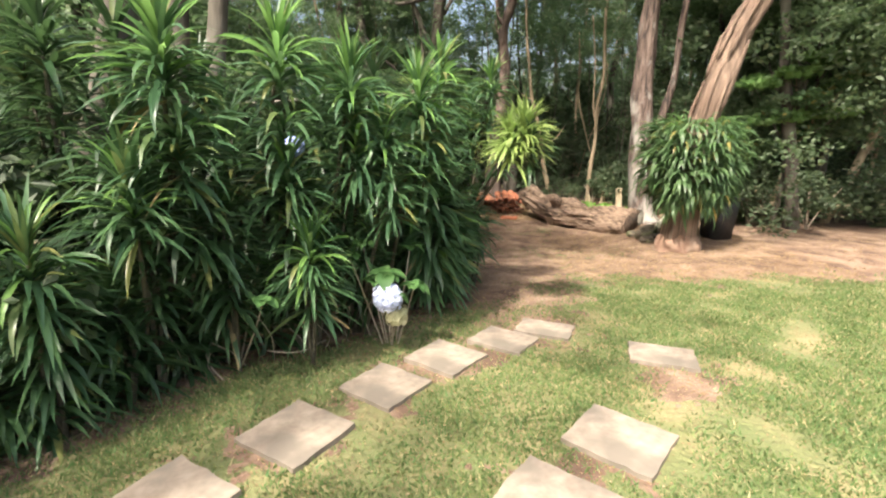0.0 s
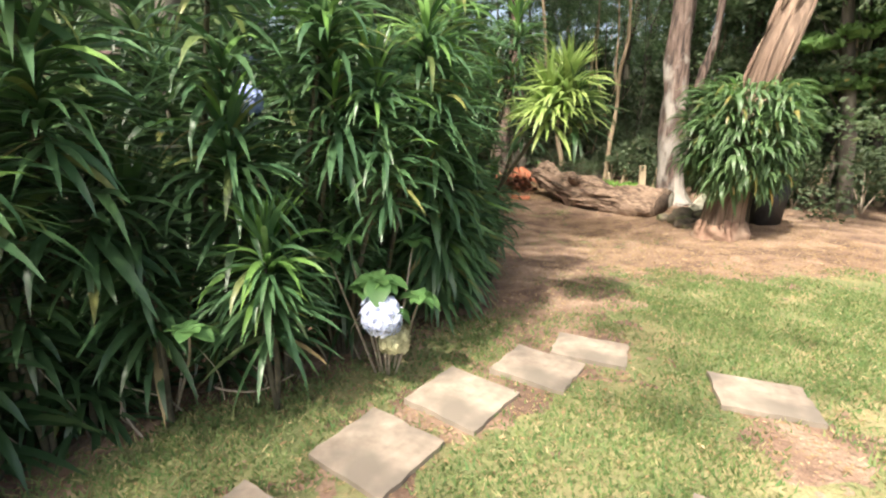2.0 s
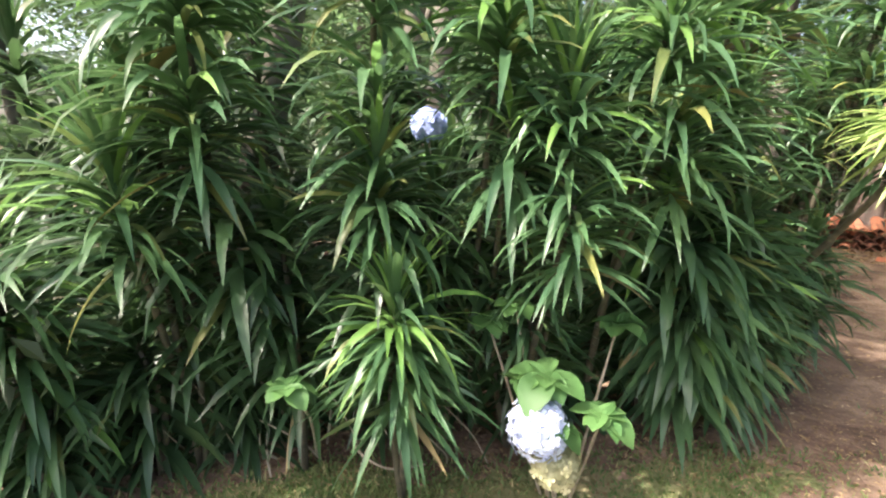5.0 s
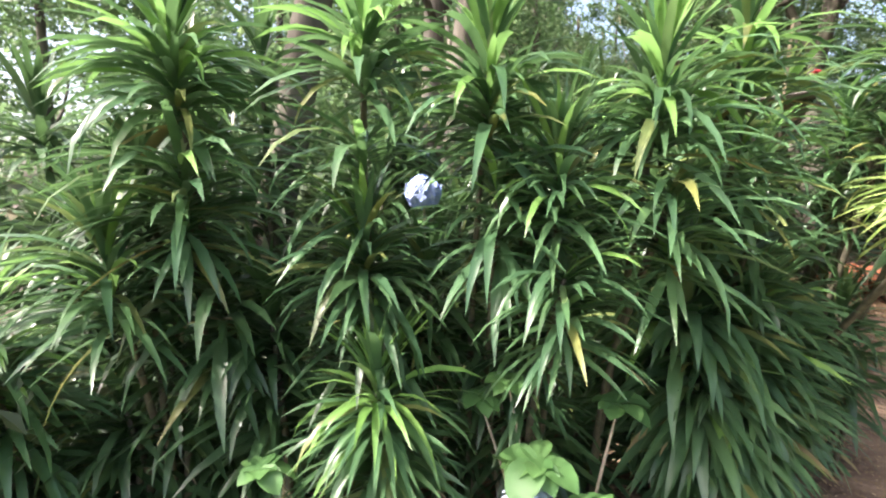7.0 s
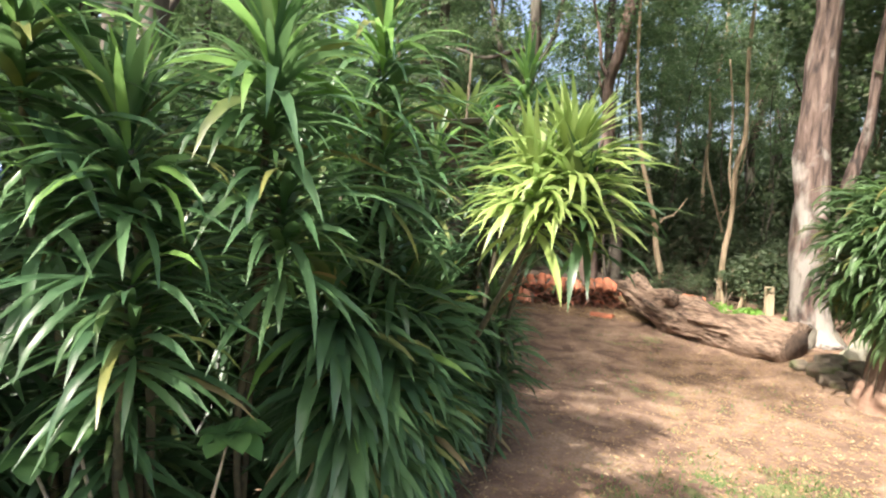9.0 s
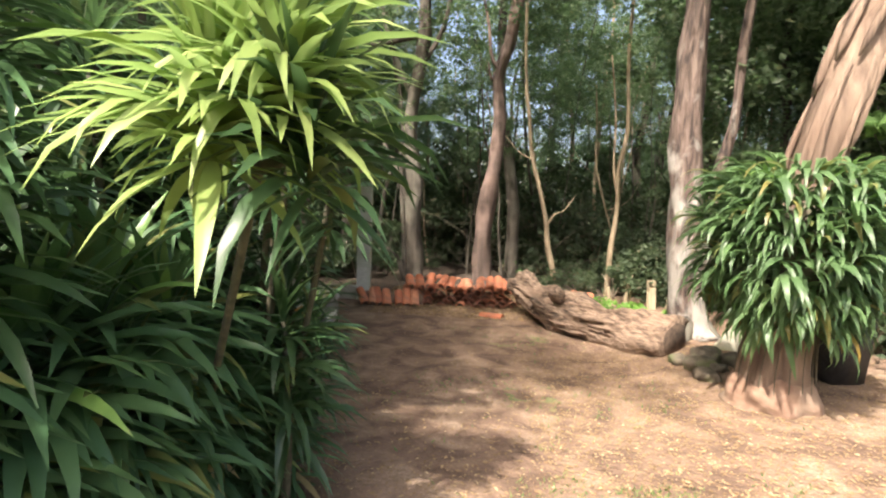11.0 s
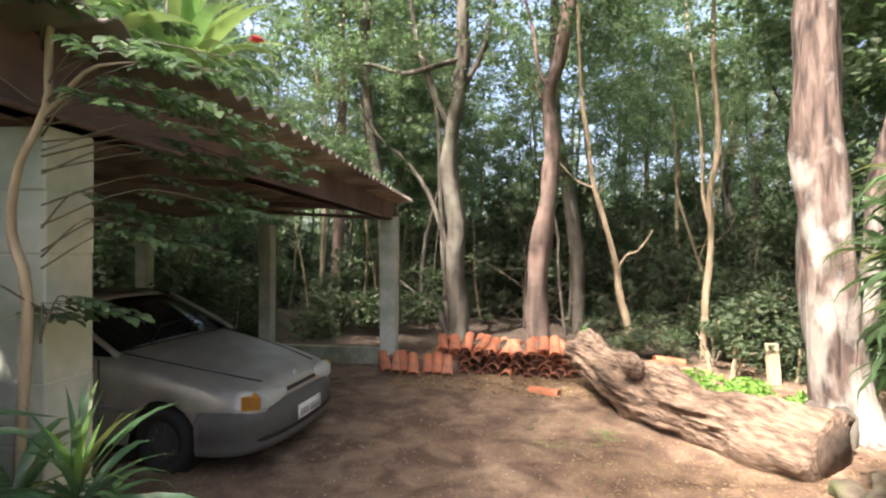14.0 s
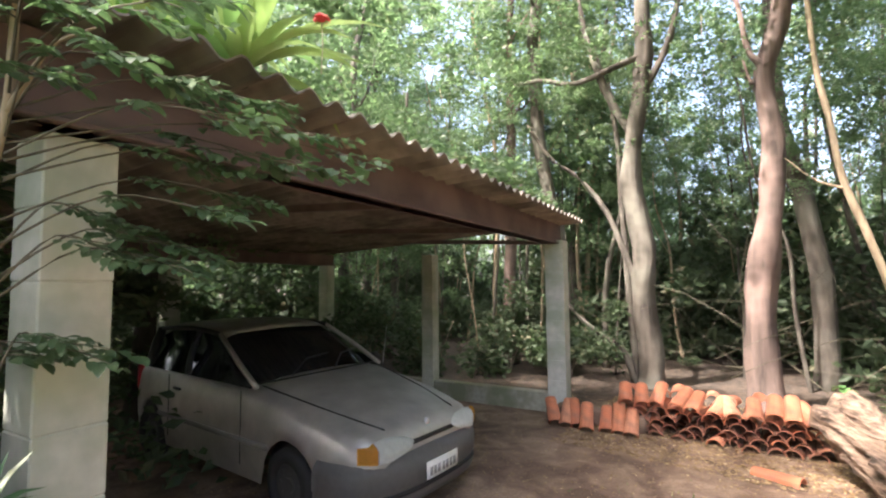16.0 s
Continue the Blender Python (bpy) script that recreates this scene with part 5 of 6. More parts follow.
def rock(x, y, s, seed, label="mossy grey stone by the tree roots"):
    bm = bmesh.new()
    bmesh.ops.create_icosphere(bm, subdivisions=3, radius=1.0)
    for v in bm.verts:
        n = v.co.copy()
        v.co = Vector((n.x * s * 1.2, n.y * s, n.z * s * 0.7)) * (0.9 + 0.35 * noise.noise(n * 1.5 + Vector((seed * 5, 0, 0))) + 0.14 * noise.noise(n * 4.3 + Vector((0, seed * 3, 0))) + 0.06 * noise.noise(n * 9))
    ob = part("rock", bm, M_ROCK)
    ob.matrix_basis = pose(x, y, gz(x, y) + s * 0.25, 0, 0, seed * 50)
    tagged(ob, label, "rock", "stones between log and tree")


for k, (x, y, s) in enumerate(((3.85, 8.05, 0.17), (4.0, 8.3, 0.2), (3.75, 7.75, 0.13), (4.25, 8.15, 0.16), (3.95, 7.95, 0.1), (3.7, 8.35, 0.12))):
    rock(x, y, s, k)


def stake(x, y, h, w, turn, tilt):
    bm = bmesh.new()
    box(bm, w, w * 0.6, h, Matrix.Translation((0, 0, h / 2)), 0.012)
    ob = part("wooden_stake", bm, M_STAKE, smooth=False)
    ob.matrix_basis = pose(x, y, gz(x, y) - 0.05, tilt, tilt * 0.6, turn)
    tagged(ob, "short weathered wooden stake in the weeds", "stake", "stakes behind the log")


for k, (x, y, h, w) in enumerate(((4.35, 11.15, 0.55, 0.14), (3.95, 11.4, 0.5, 0.06), (3.75, 11.5, 0.42, 0.05), (4.65, 11.3, 0.48, 0.06), (4.1, 11.6, 0.6, 0.05), (4.9, 10.8, 0.5, 0.07))):
    stake(x, y, h, w, 20 * k, (-4, 6, -8, 5, 3, -6)[k])
bm = bmesh.new()
box(bm, 0.26, 0.06, 0.56, Matrix.Translation((0, 0, 0.22)), 0.015)
board = part("board", bm, M_KERB, smooth=False)
board.matrix_basis = pose(4.42, 8.75, gz(4.42, 8.75), -10, 38, -20)
tagged(board, "mossy board leaning between the trunks", "board")

# weeds behind the log, and a small sapling
rsn = np.random.default_rng(8)


def leafy_clump(name, label, category, x, y, centres, radii, n, size, mat, flat_z=0.6, long=1.8, group=""):
    v, f = cloud(rsn, centres, radii, n, size, flat_z, long)
    ob = new(name, soup(name, v, f, mat))
    ob.matrix_basis = pose(x, y, gz(x, y))
    return tagged(ob, label, category, group)


leafy_clump("weed_clump", "bright green low weeds growing behind the log", "weeds", 3.3, 10.35, [(0, 0, 0.3), (0.4, -0.2, 0.28), (0.8, -0.35, 0.22), (-0.25, 0.2, 0.3), (0.55, 0.2, 0.2)], [0.28, 0.28, 0.22, 0.2, 0.25], 900, 0.045, M_WEED)
leafy_clump("leafy_branch", "bright green leafy branches reaching over the lawn edge", "branch", 6.8, 8.7, [(-0.6, 0, 2.2), (0.0, -0.1, 2.5), (0.6, 0, 2.75), (1.1, 0.2, 3.0), (-1.0, 0.2, 1.9), (0.3, 0.4, 1.9), (-0.2, 0.3, 1.6), (0.9, 0.2, 2.2)], [0.32, 0.36, 0.34, 0.3, 0.28, 0.4, 0.4, 0.3], 1500, 0.075, M_HANG, 0.45)
sap = thing("sapling", "tiny sapling with bright green leaves by the tiles", "plant", (2.15, 12.2, gz(2.15, 12.2)))
bm = bmesh.new()
tube(bm, [(0, 0, -0.02), (0.02, 0, 0.35), (0, 0, 0.62)], [0.008, 0.007, 0.004], 5)
part("stem", bm, M_TWIG, sap)
sprig(sap, (0, 0, 0.62), 8, 2, 1.1)
sprig(sap, (0.05, 0, 0.48), 5, 6, 0.9)

# ---- the wood behind ----
wood = random.Random(31)
def crowns_for(r, h, lo, n, s=1.0):
    return [(r.uniform(-1.2, 1.2), r.uniform(-1.0, 1.0), r.uniform(lo, h), s * r.uniform(0.7, 1.15)) for _ in range(n)]


def grown_tree(x, y, line, radius, mat, limbs, crowns, label, seed, taper=0.5, leafmat=None):
    """A tree with a trunk of given course and limbs (start, course..., radius), relative to its foot."""
    ob = thing("tree", label, "tree", (x, y, gz(x, y)), "trees of the wood")
    n = 30
    bm = bmesh.new()
    tube(bm, smooth_line(line, n), [radius * (1.35 if k == 0 else (1.15 if k == 1 else 1)) * (1 - taper * k / n) for k in range(n)], 12, 0.3, seed)
    part("trunk", bm, mat, ob)
    for j, (pts, rr) in enumerate(limbs):
        bm = bmesh.new()
        tube(bm, smooth_line(pts, 14), [rr * (1 - 0.6 * k / 14) for k in range(14)], 8, 0.3, seed + j)
        part("limb", bm, mat, ob)
    for j, (dx, dy, z, sc) in enumerate(crowns):
        o = new("crown", crown_mesh((seed + j) % 6, leafmat or M_TREE))
        o.parent = ob
        o.matrix_basis = pose(dx, dy, z, 10 * j, 0, 77 * j) @ Matrix.Scale(sc, 4)


grown_tree(1.40, 13.6, [(0, 0, -0.15), (-0.03, 0, 0.8), (0.0, 0, 1.7), (0.14, 0, 2.8), (0.24, 0.05, 3.7), (0.15, 0.1, 4.8), (0.42, 0.1, 5.8), (0.8, 0.3, 8.5), (1.1, 0.4, 12)], 0.20, M_BARK_PINK,
           [([(0.2, 0, 4.9), (0.0, 0, 5.2), (-0.1, 0, 5.9), (-0.3, 0.1, 6.8)], 0.06), ([(0.15, 0, 4.6), (0.0, 0, 4.75), (-0.08, 0, 5.1)], 0.035)], [(1.0, 0.4, 10.5, 1.2), (-1.4, -0.8, 9.8, 1.0)], "tall tree with pinkish brown bark and a slight bend", 1)
grown_tree(-0.30, 14.3, [(0, 0, -0.15), (0.02, 0, 0.7), (-0.08, 0, 1.6), (-0.02, 0, 2.4), (-0.2, 0, 3.5), (-0.12, 0, 4.6), (0.06, 0, 5.6), (0.1, 0, 6.6), (-0.1, 0.3, 9.5)], 0.22, M_BARK,
           [([(-0.05, 0, 1.4), (-0.35, 0, 2.3), (-0.75, 0.1, 3.2), (-1.3, 0.2, 3.9), (-1.9, 0.3, 4.4), (-2.4, 0.3, 5.2)], 0.065), ([(0.1, 0, 5.9), (-0.5, -0.1, 5.75), (-1.2, -0.1, 5.65), (-1.9, -0.1, 5.9), (-2.6, 0, 6.0)], 0.07),
            ([(-0.2, -0.1, -0.1), (-0.4, -0.15, 0.6), (-0.75, -0.2, 0.85), (-1.15, -0.2, 1.15), (-1.5, -0.2, 1.6), (-1.65, -0.2, 2.5)], 0.06), ([(-0.22, 0, -0.1), (-0.3, 0, 1.4), (-0.42, 0.1, 3.0), (-0.5, 0.1, 4.8), (-0.9, 0.2, 6.5)], 0.07),
            ([(-0.1, 0, 4.4), (-0.45, 0, 5.0), (-0.9, 0, 6.3), (-1.2, 0.1, 8.0)], 0.09), ([(0.0, 0, 5.2), (0.5, 0, 6.0), (0.8, 0.1, 7.5)], 0.08)],
           [(0.6, 0, 9.0, 1.3), (-0.8, 0.4, 7.5, 1.2), (1.5, 0.6, 7.0, 1.0), (-2.4, 0.2, 6.5, 0.7)], "twisted grey tree with forking limbs and a looping vine", 2)
grown_tree(2.95, 13.2, [(0, 0, -0.15), (-0.02, 0, 0.5), (-0.16, 0, 1.0), (-0.24, 0, 1.65), (-0.42, -0.1, 2.3), (-0.62, -0.2, 3.0), (-0.72, -0.2, 3.8), (-0.84, -0.2, 4.8), (-0.9, 0, 7.5)], 0.062, M_BARK_THIN,
           [([(-0.21, 0, 1.5), (-0.05, 0, 1.75), (0.15, 0, 1.85), (0.4, 0.1, 2.2)], 0.022), ([(-0.6, -0.2, 2.9), (-0.9, -0.2, 3.05), (-1.2, -0.1, 3.4)], 0.018)], [(-0.8, 0.2, 6.8, 0.8)], "thin crooked pale sapling trunk", 3, 0.6)
grown_tree(3.95, 12.6, [(0, 0, -0.15), (0.02, 0, 0.9), (0.1, 0, 1.8), (0.08, 0, 2.6), (0.2, 0, 3.4), (0.15, 0.1, 5), (0.3, 0.3, 8)], 0.055, M_BARK_THIN,
           [([(0.1, 0, 2.0), (-0.02, 0, 2.6), (-0.05, 0, 3.6), (-0.2, 0, 4.8)], 0.03)], [(0.1, 0.2, 6.5, 0.8)], "thin upright pale sapling trunk", 4, 0.5)
grown_tree(6.55, 9.2, [(0, 0, -0.1), (0.28, 0, 0.35), (0.42, 0, 1.1), (0.85, 0.1, 2.0), (1.7, 0.2, 3.0), (2.6, 0.3, 4.2)], 0.05, M_BARK_THIN, [([(0.42, 0, 1.1), (0.5, 0, 1.9), (0.4, 0.1, 3.0)], 0.02)], [(2.4, 0.3, 4.6, 0.5)], "thin pale sapling bending away from the lawn", 6, 0.5)
grown_tree(8.1, 9.4, [(0, 0, -0.1), (0.25, 0, 0.6), (0.6, 0, 1.6), (1.0, 0.1, 2.8), (1.3, 0.3, 5.0)], 0.10, M_BARK_THIN, [], [(1.2, 0.4, 5.2, 0.7)], "leaning mossy trunk at the edge of the lawn", 7, 0.5)
tree(-3.45, 15.0, 9, 0.16, M_BARK_PINK, (0.1, 0.2), [(0, 0, 7.5, 1.2)], 0.1, 5)
for k in range(78):
    for _ in range(20):
        x, y = wood.uniform(-13, 17), wood.uniform(12.8, 27)
        if not (-6.5 < x < 0.2 and y < 14.2) and not (-1.2 < x < 4.4 and y < 15.5):
            break
    h = wood.uniform(8, 14)
    thick = wood.random() < 0.3
    rad = wood.uniform(0.10, 0.2) if thick else wood.uniform(0.03, 0.08)
    far = y > 17
    tree(x, y, h, rad, M_BARK if wood.random() < 0.7 else M_BARK_THIN, (wood.uniform(-1.2, 1.2), wood.uniform(-0.5, 0.5)), crowns_for(wood, h, 3.0 if far else 4.4, 4 if far and k % 2 else 3, 0.92), 1.0, 100 + k, "", "tree", 3, M_TREE if wood.random() < 0.6 else M_TREE2, 7)
for k in range(16):   # right edge of the lawn
    x, y = wood.uniform(6.2, 13), wood.uniform(7.5, 14)
    h = wood.uniform(6, 11)
    tree(x, y, h, wood.uniform(0.05, 0.15), M_BARK, (wood.uniform(-1, 1.8), wood.uniform(-0.3, 0.8)), crowns_for(wood, h, 2.4, 5, 1.0), 0.4, 300 + k, "", "tree", 3, M_TREE, 7)
# Added tree: crowns above the view, set along the sun to dapple the yard.
for k, (x, y, h, cr) in enumerate(((-3.3, 3.0, 8.6, [(2.2, 1.6, 7.4, 0.8), (2.0, 0.4, 7.3, 0.7), (3.0, 1.0, 7.8, 0.65)]),)):
    tree(x, y, h, 0.15, M_BARK, (2.6, 1.0), cr, 0.3, 460 + k, "tall tree added over the hedge, its unseen crowns shading the yard", "tree", 5, M_TREE2, 8)
# Unseen tree, placed so its crowns shade the lawn and the hedge's left.
tree(-4.6, -3.0, 8.0, 0.16, M_BARK, (1.2, 0.5), [(1.1, 2.2, 6.4, 0.5), (1.4, 0.6, 6.5, 0.65), (2.2, 0.9, 6.0, 0.6), (3.6, 2.8, 6.6, 0.55)], 0.3, 465, "unseen tree added beside the lawn to shade it", "tree", 3, M_TREE2, 8)
for k, (x, y) in enumerate(((-5.6, 4.6), (-6.2, 2.4), (-5.0, 6.0), (-7.0, 3.8), (-6.6, 6.0), (-6.4, 0.6))):
    tree(x, y, 5.5, 0.07, M_BARK, (0.4, 0.2), crowns_for(wood, 4.6, 1.6, 4, 0.75), 0.3, 470 + k, "young leafy tree behind the hedge", "tree", 2, M_TREE2, 6)
for k, (x, y) in enumerate(((-7.4, 6.6), (-8.2, 8.0), (-7.6, 9.6), (-8.4, 11.0), (-7.2, 12.4), (-9.6, 9.0), (-9.4, 12.6), (-6.2, 14.0))):
    tree(x, y, 6.5, 0.09, M_BARK, (0.4, 0.2), crowns_for(wood, 5.2, 1.6, 3, 0.9), 0.3, 480 + k, "dark leafy tree behind the car shelter", "tree", 2, M_TREE, 6)
young = tree(6.7, 8.9, 5.0, 0.05, M_BARK, (0.5, 0.3), [], 0.3, 490, "young tree with bright leafy branches beside the lawn", "tree", 4, M_TREE2, 6)
rs = np.random.default_rng(88)
spray = [(-0.9 + 2.3 * u, rs.uniform(-0.3, 0.3), 2.7 + 1.0 * u + rs.uniform(-0.14, 0.14)) for u in np.linspace(0, 1, 11)] + [(-0.6 + 1.5 * u, rs.uniform(-0.2, 0.3), 2.1 + 0.15 * u) for u in np.linspace(0, 1, 6)]
leaves = new("foliage", soup("foliage", *cloud(rs, spray, [0.27] * len(spray), 1500, 0.10, 0.4, 1.7), M_SPRAY))
leaves.parent = young
for q in (0, 5, 10, 12, 16):
    bm = bmesh.new()
    tube(bm, smooth_line([(0.1, 0.05, 1.5), (spray[q][0] * 0.5, 0.05, spray[q][2] - 0.45), spray[q]], 7), [0.02, 0.018, 0.016, 0.013, 0.01, 0.008, 0.004], 5, 0.2, q)
    part("branch", bm, M_BARK, young)
# Trees added to break the sun over yard, shelter and tile stack.
for k, (x, y, h, cr) in enumerate(((-2.9, 5.0, 8.5, [(0.6, 0.2, 6.2, 1.0), (1.6, 0.8, 7.0, 0.9), (0.2, 1.6, 7.2, 1.0), (1.4, 2.0, 6.4, 0.9), (1.3, 2.7, 7.3, 0.85), (2.3, 3.5, 7.7, 0.75)]), (-5.4, 8.2, 9, [(0.9, 0.0, 6.6, 1.1), (2.0, 1.2, 6.8, 1.0)]))):
    tree(x, y, h, 0.14, M_BARK, (0.9, 0.5), cr, 0.3, 450 + k, "tall tree added by the car shelter to shade the yard", "tree", 5, M_TREE2, 8)
for k in range(60):   # saplings of the wood
    x, y = wood.uniform(-9, 12), wood.uniform(13.0, 21)
    y += 2.6 if -1.0 < x < 3.6 and y < 15 else 0
    tree(x, y, wood.uniform(4, 9), wood.uniform(0.014, 0.04), M_BARK_THIN if wood.random() < 0.5 else M_BARK, (wood.uniform(-1.3, 1.3), wood.uniform(-0.6, 0.6)), [(0, 0, wood.uniform(3.5, 6), 0.45)], 0.45, 700 + k, "thin crooked sapling in the wood", "tree", 2, M_TREE2, 5)
for k, (x, y, h, n) in enumerate(((-3.4, 5.2, 7.5, 0), (-5.8, 6.8, 9, 2), (-8, 4.5, 9, 2), (-7.5, 9.5, 10, 2), (-6.8, 13, 9, 2), (-8.0, 11.3, 9, 2))):   # behind the hedge
    tree(x, y, h, 0.15, M_BARK, (0.6, 0.2), crowns_for(wood, h, 4.5, n, 1.2), 0.4, 400 + k, "", "tree", 3, M_TREE2, 7)
for k in range(5):   # far side of the garden, behind
    a = radians(wood.uniform(150, 390))
    d = wood.uniform(15, 24)
    x, y = 1 + d * math.cos(a), 2 + d * math.sin(a)
    if y > 9 or x < -9:
        continue
    tree(x, y, 9, 0.18, M_BARK, (0.5, 0.3), crowns_for(wood, 9, 3, 6, 1.5), 0.4, 500 + k, "", "tree", 3, M_TREE, 7)

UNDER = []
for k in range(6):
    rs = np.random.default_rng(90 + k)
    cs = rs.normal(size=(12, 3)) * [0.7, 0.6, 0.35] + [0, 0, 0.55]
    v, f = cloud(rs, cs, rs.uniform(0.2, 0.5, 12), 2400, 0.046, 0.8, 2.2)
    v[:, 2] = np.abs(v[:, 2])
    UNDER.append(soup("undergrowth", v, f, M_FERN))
for k in range(90):
    for _ in range(20):
        x, y = wood.uniform(-12, 15), wood.uniform(12.6, 24)
        if not (-6.5 < x < 0.0 and y < 14.5) and not (-1.0 < x < 3.0 and y < 16.5):
            break
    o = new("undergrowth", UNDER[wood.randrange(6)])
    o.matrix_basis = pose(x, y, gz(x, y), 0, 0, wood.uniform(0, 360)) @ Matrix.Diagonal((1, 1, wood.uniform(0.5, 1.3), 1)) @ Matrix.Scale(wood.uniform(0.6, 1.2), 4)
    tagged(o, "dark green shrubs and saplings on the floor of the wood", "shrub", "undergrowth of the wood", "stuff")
for k in range(70):   # taller thicket deeper in the wood
    x, y = wood.uniform(-13, 16), wood.uniform(17.5, 24)
    o = new("undergrowth", UNDER[wood.randrange(6)])
    o.matrix_basis = pose(x, y, gz(x, y), 0, 0, wood.uniform(0, 360)) @ Matrix.Diagonal((1, 1, wood.uniform(0.9, 1.6), 1)) @ Matrix.Scale(wood.uniform(1.4, 2.2), 4)
    tagged(o, "tall dark thicket between the far trunks", "shrub", "undergrowth of the wood", "stuff")
for x, y, s in ((4.0, 12.3, 0.6), (4.7, 12.0, 0.8), (5.3, 11.6, 0.85), (5.9, 11.2, 0.9), (4.6, 13.0, 0.8), (5.5, 12.5, 1.0), (6.6, 11.8, 1.1), (-5.6, 6.4, 1.5), (-6.2, 7.6, 1.7), (-6.0, 9.0, 1.5), (-6.4, 10.2, 1.7), (-6.0, 11.5, 1.5), (-5.6, 12.6, 1.4), (-4.4, 13.6, 1.3), (-7.4, 8.4, 2.0), (-7.6, 10.8, 2.0), (-3.0, 14.2, 1.2), (-1.8, 14.4, 1.1), (6.3, 9.0, 1.0), (7.2, 8.6, 1.1), (8.4, 9.4, 1.3), (5.9, 10.4, 1.0), (9.6, 8.6, 1.2), (6.8, 10.8, 1.3), (-3.5, 3.9, 1.5), (-4.2, 2.5, 1.6), (-3.6, 5.4, 1.5), (-3.2, 1.2, 1.2), (-4.5, 0.5, 1.5), (-2.4, 5.2, 1.2), (-3.9, 0.0, 1.3)):
    sh = thing("shrub", "shaded leafy shrub at the edge of the wood", "shrub", (x, y, gz(x, y)), "undergrowth of the wood", wood.uniform(0, 360))
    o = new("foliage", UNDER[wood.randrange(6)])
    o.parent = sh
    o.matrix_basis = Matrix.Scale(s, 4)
    for q in range(4):
        bm = bmesh.new()
        a = q * 1.57 + wood.random()
        tube(bm, smooth_line([(0, 0, -0.04), (0.12 * math.cos(a) * s, 0.12 * math.sin(a) * s, 0.3 * s), (0.4 * math.cos(a) * s, 0.4 * math.sin(a) * s, 0.8 * s)], 5), [0.016, 0.014, 0.012, 0.009, 0.005], 5)
        part("stem", bm, M_TWIG, sh)

# tangled vines and brushwood between the trunks
vines = random.Random(66)
bm = bmesh.new()
for k in range(150):
    x, y = vines.uniform(-8, 10), vines.uniform(13.2, 18)
    g = gz(x, y)
    L = vines.uniform(0.8, 3.5)
    a = vines.uniform(0, 6.28)
    rise = vines.uniform(0.1, 3.2)
    p0 = Vector((x, y, g + vines.uniform(-0.02, 0.8)))
    p2 = p0 + Vector((math.cos(a) * L, math.sin(a) * L * 0.5, rise))
    p1 = (p0 + p2) / 2 + Vector((vines.uniform(-0.5, 0.5), 0, vines.uniform(-0.5, 0.5)))
    rr = vines.uniform(0.003, 0.008)
    tube(bm, smooth_line([p0, p1, p2], 6), [rr, rr, rr * 0.9, rr * 0.8, rr * 0.7, rr * 0.5], 4, 0.2, k, False)
brush = part("brushwood", bm, M_STEM)
tagged(brush, "tangle of thin grey vines and dead twigs", "brushwood", kind="stuff")

# far woods closing the view
rs = np.random.default_rng(300)
nf = 56000
ang = rs.uniform(0, 2 * math.pi, nf)
dist = rs.uniform(24, 33, nf)
hz = np.where(rs.random(nf) < 0.88, rs.random(nf) * 5.6, rs.random(nf) ** 1.5 * 12)
c = np.stack([1 + dist * np.sin(ang), 4 + dist * np.cos(ang), hz - 0.5], 1)
a = rs.normal(size=(nf, 3)); a /= np.linalg.norm(a, axis=1)[:, None]
b = np.cross(a, rs.normal(size=(nf, 3))); b /= np.linalg.norm(b, axis=1)[:, None]
s = rs.uniform(0.12, 0.34, nf)[:, None]
v = np.stack([c - a * s, c + b * s * 0.55, c + a * s, c - b * s * 0.55], 1).reshape(-1, 3)
far_wood = new("far_woods", soup("far_woods", v, (np.arange(nf) * 4)[:, None] + np.array([[0, 1, 2, 3]]), M_TREE))
tagged(far_wood, "dense leafy wood closing the distance all round", "woods", kind="stuff")


# ---- shrub at the pillar, roof plants ----
M_OVAL_S = leaf_material("small_oval_leaf", (0.06, 0.105, 0.05), (0.115, 0.175, 0.085), (0.2, 0.25, 0.14), rough=0.4)


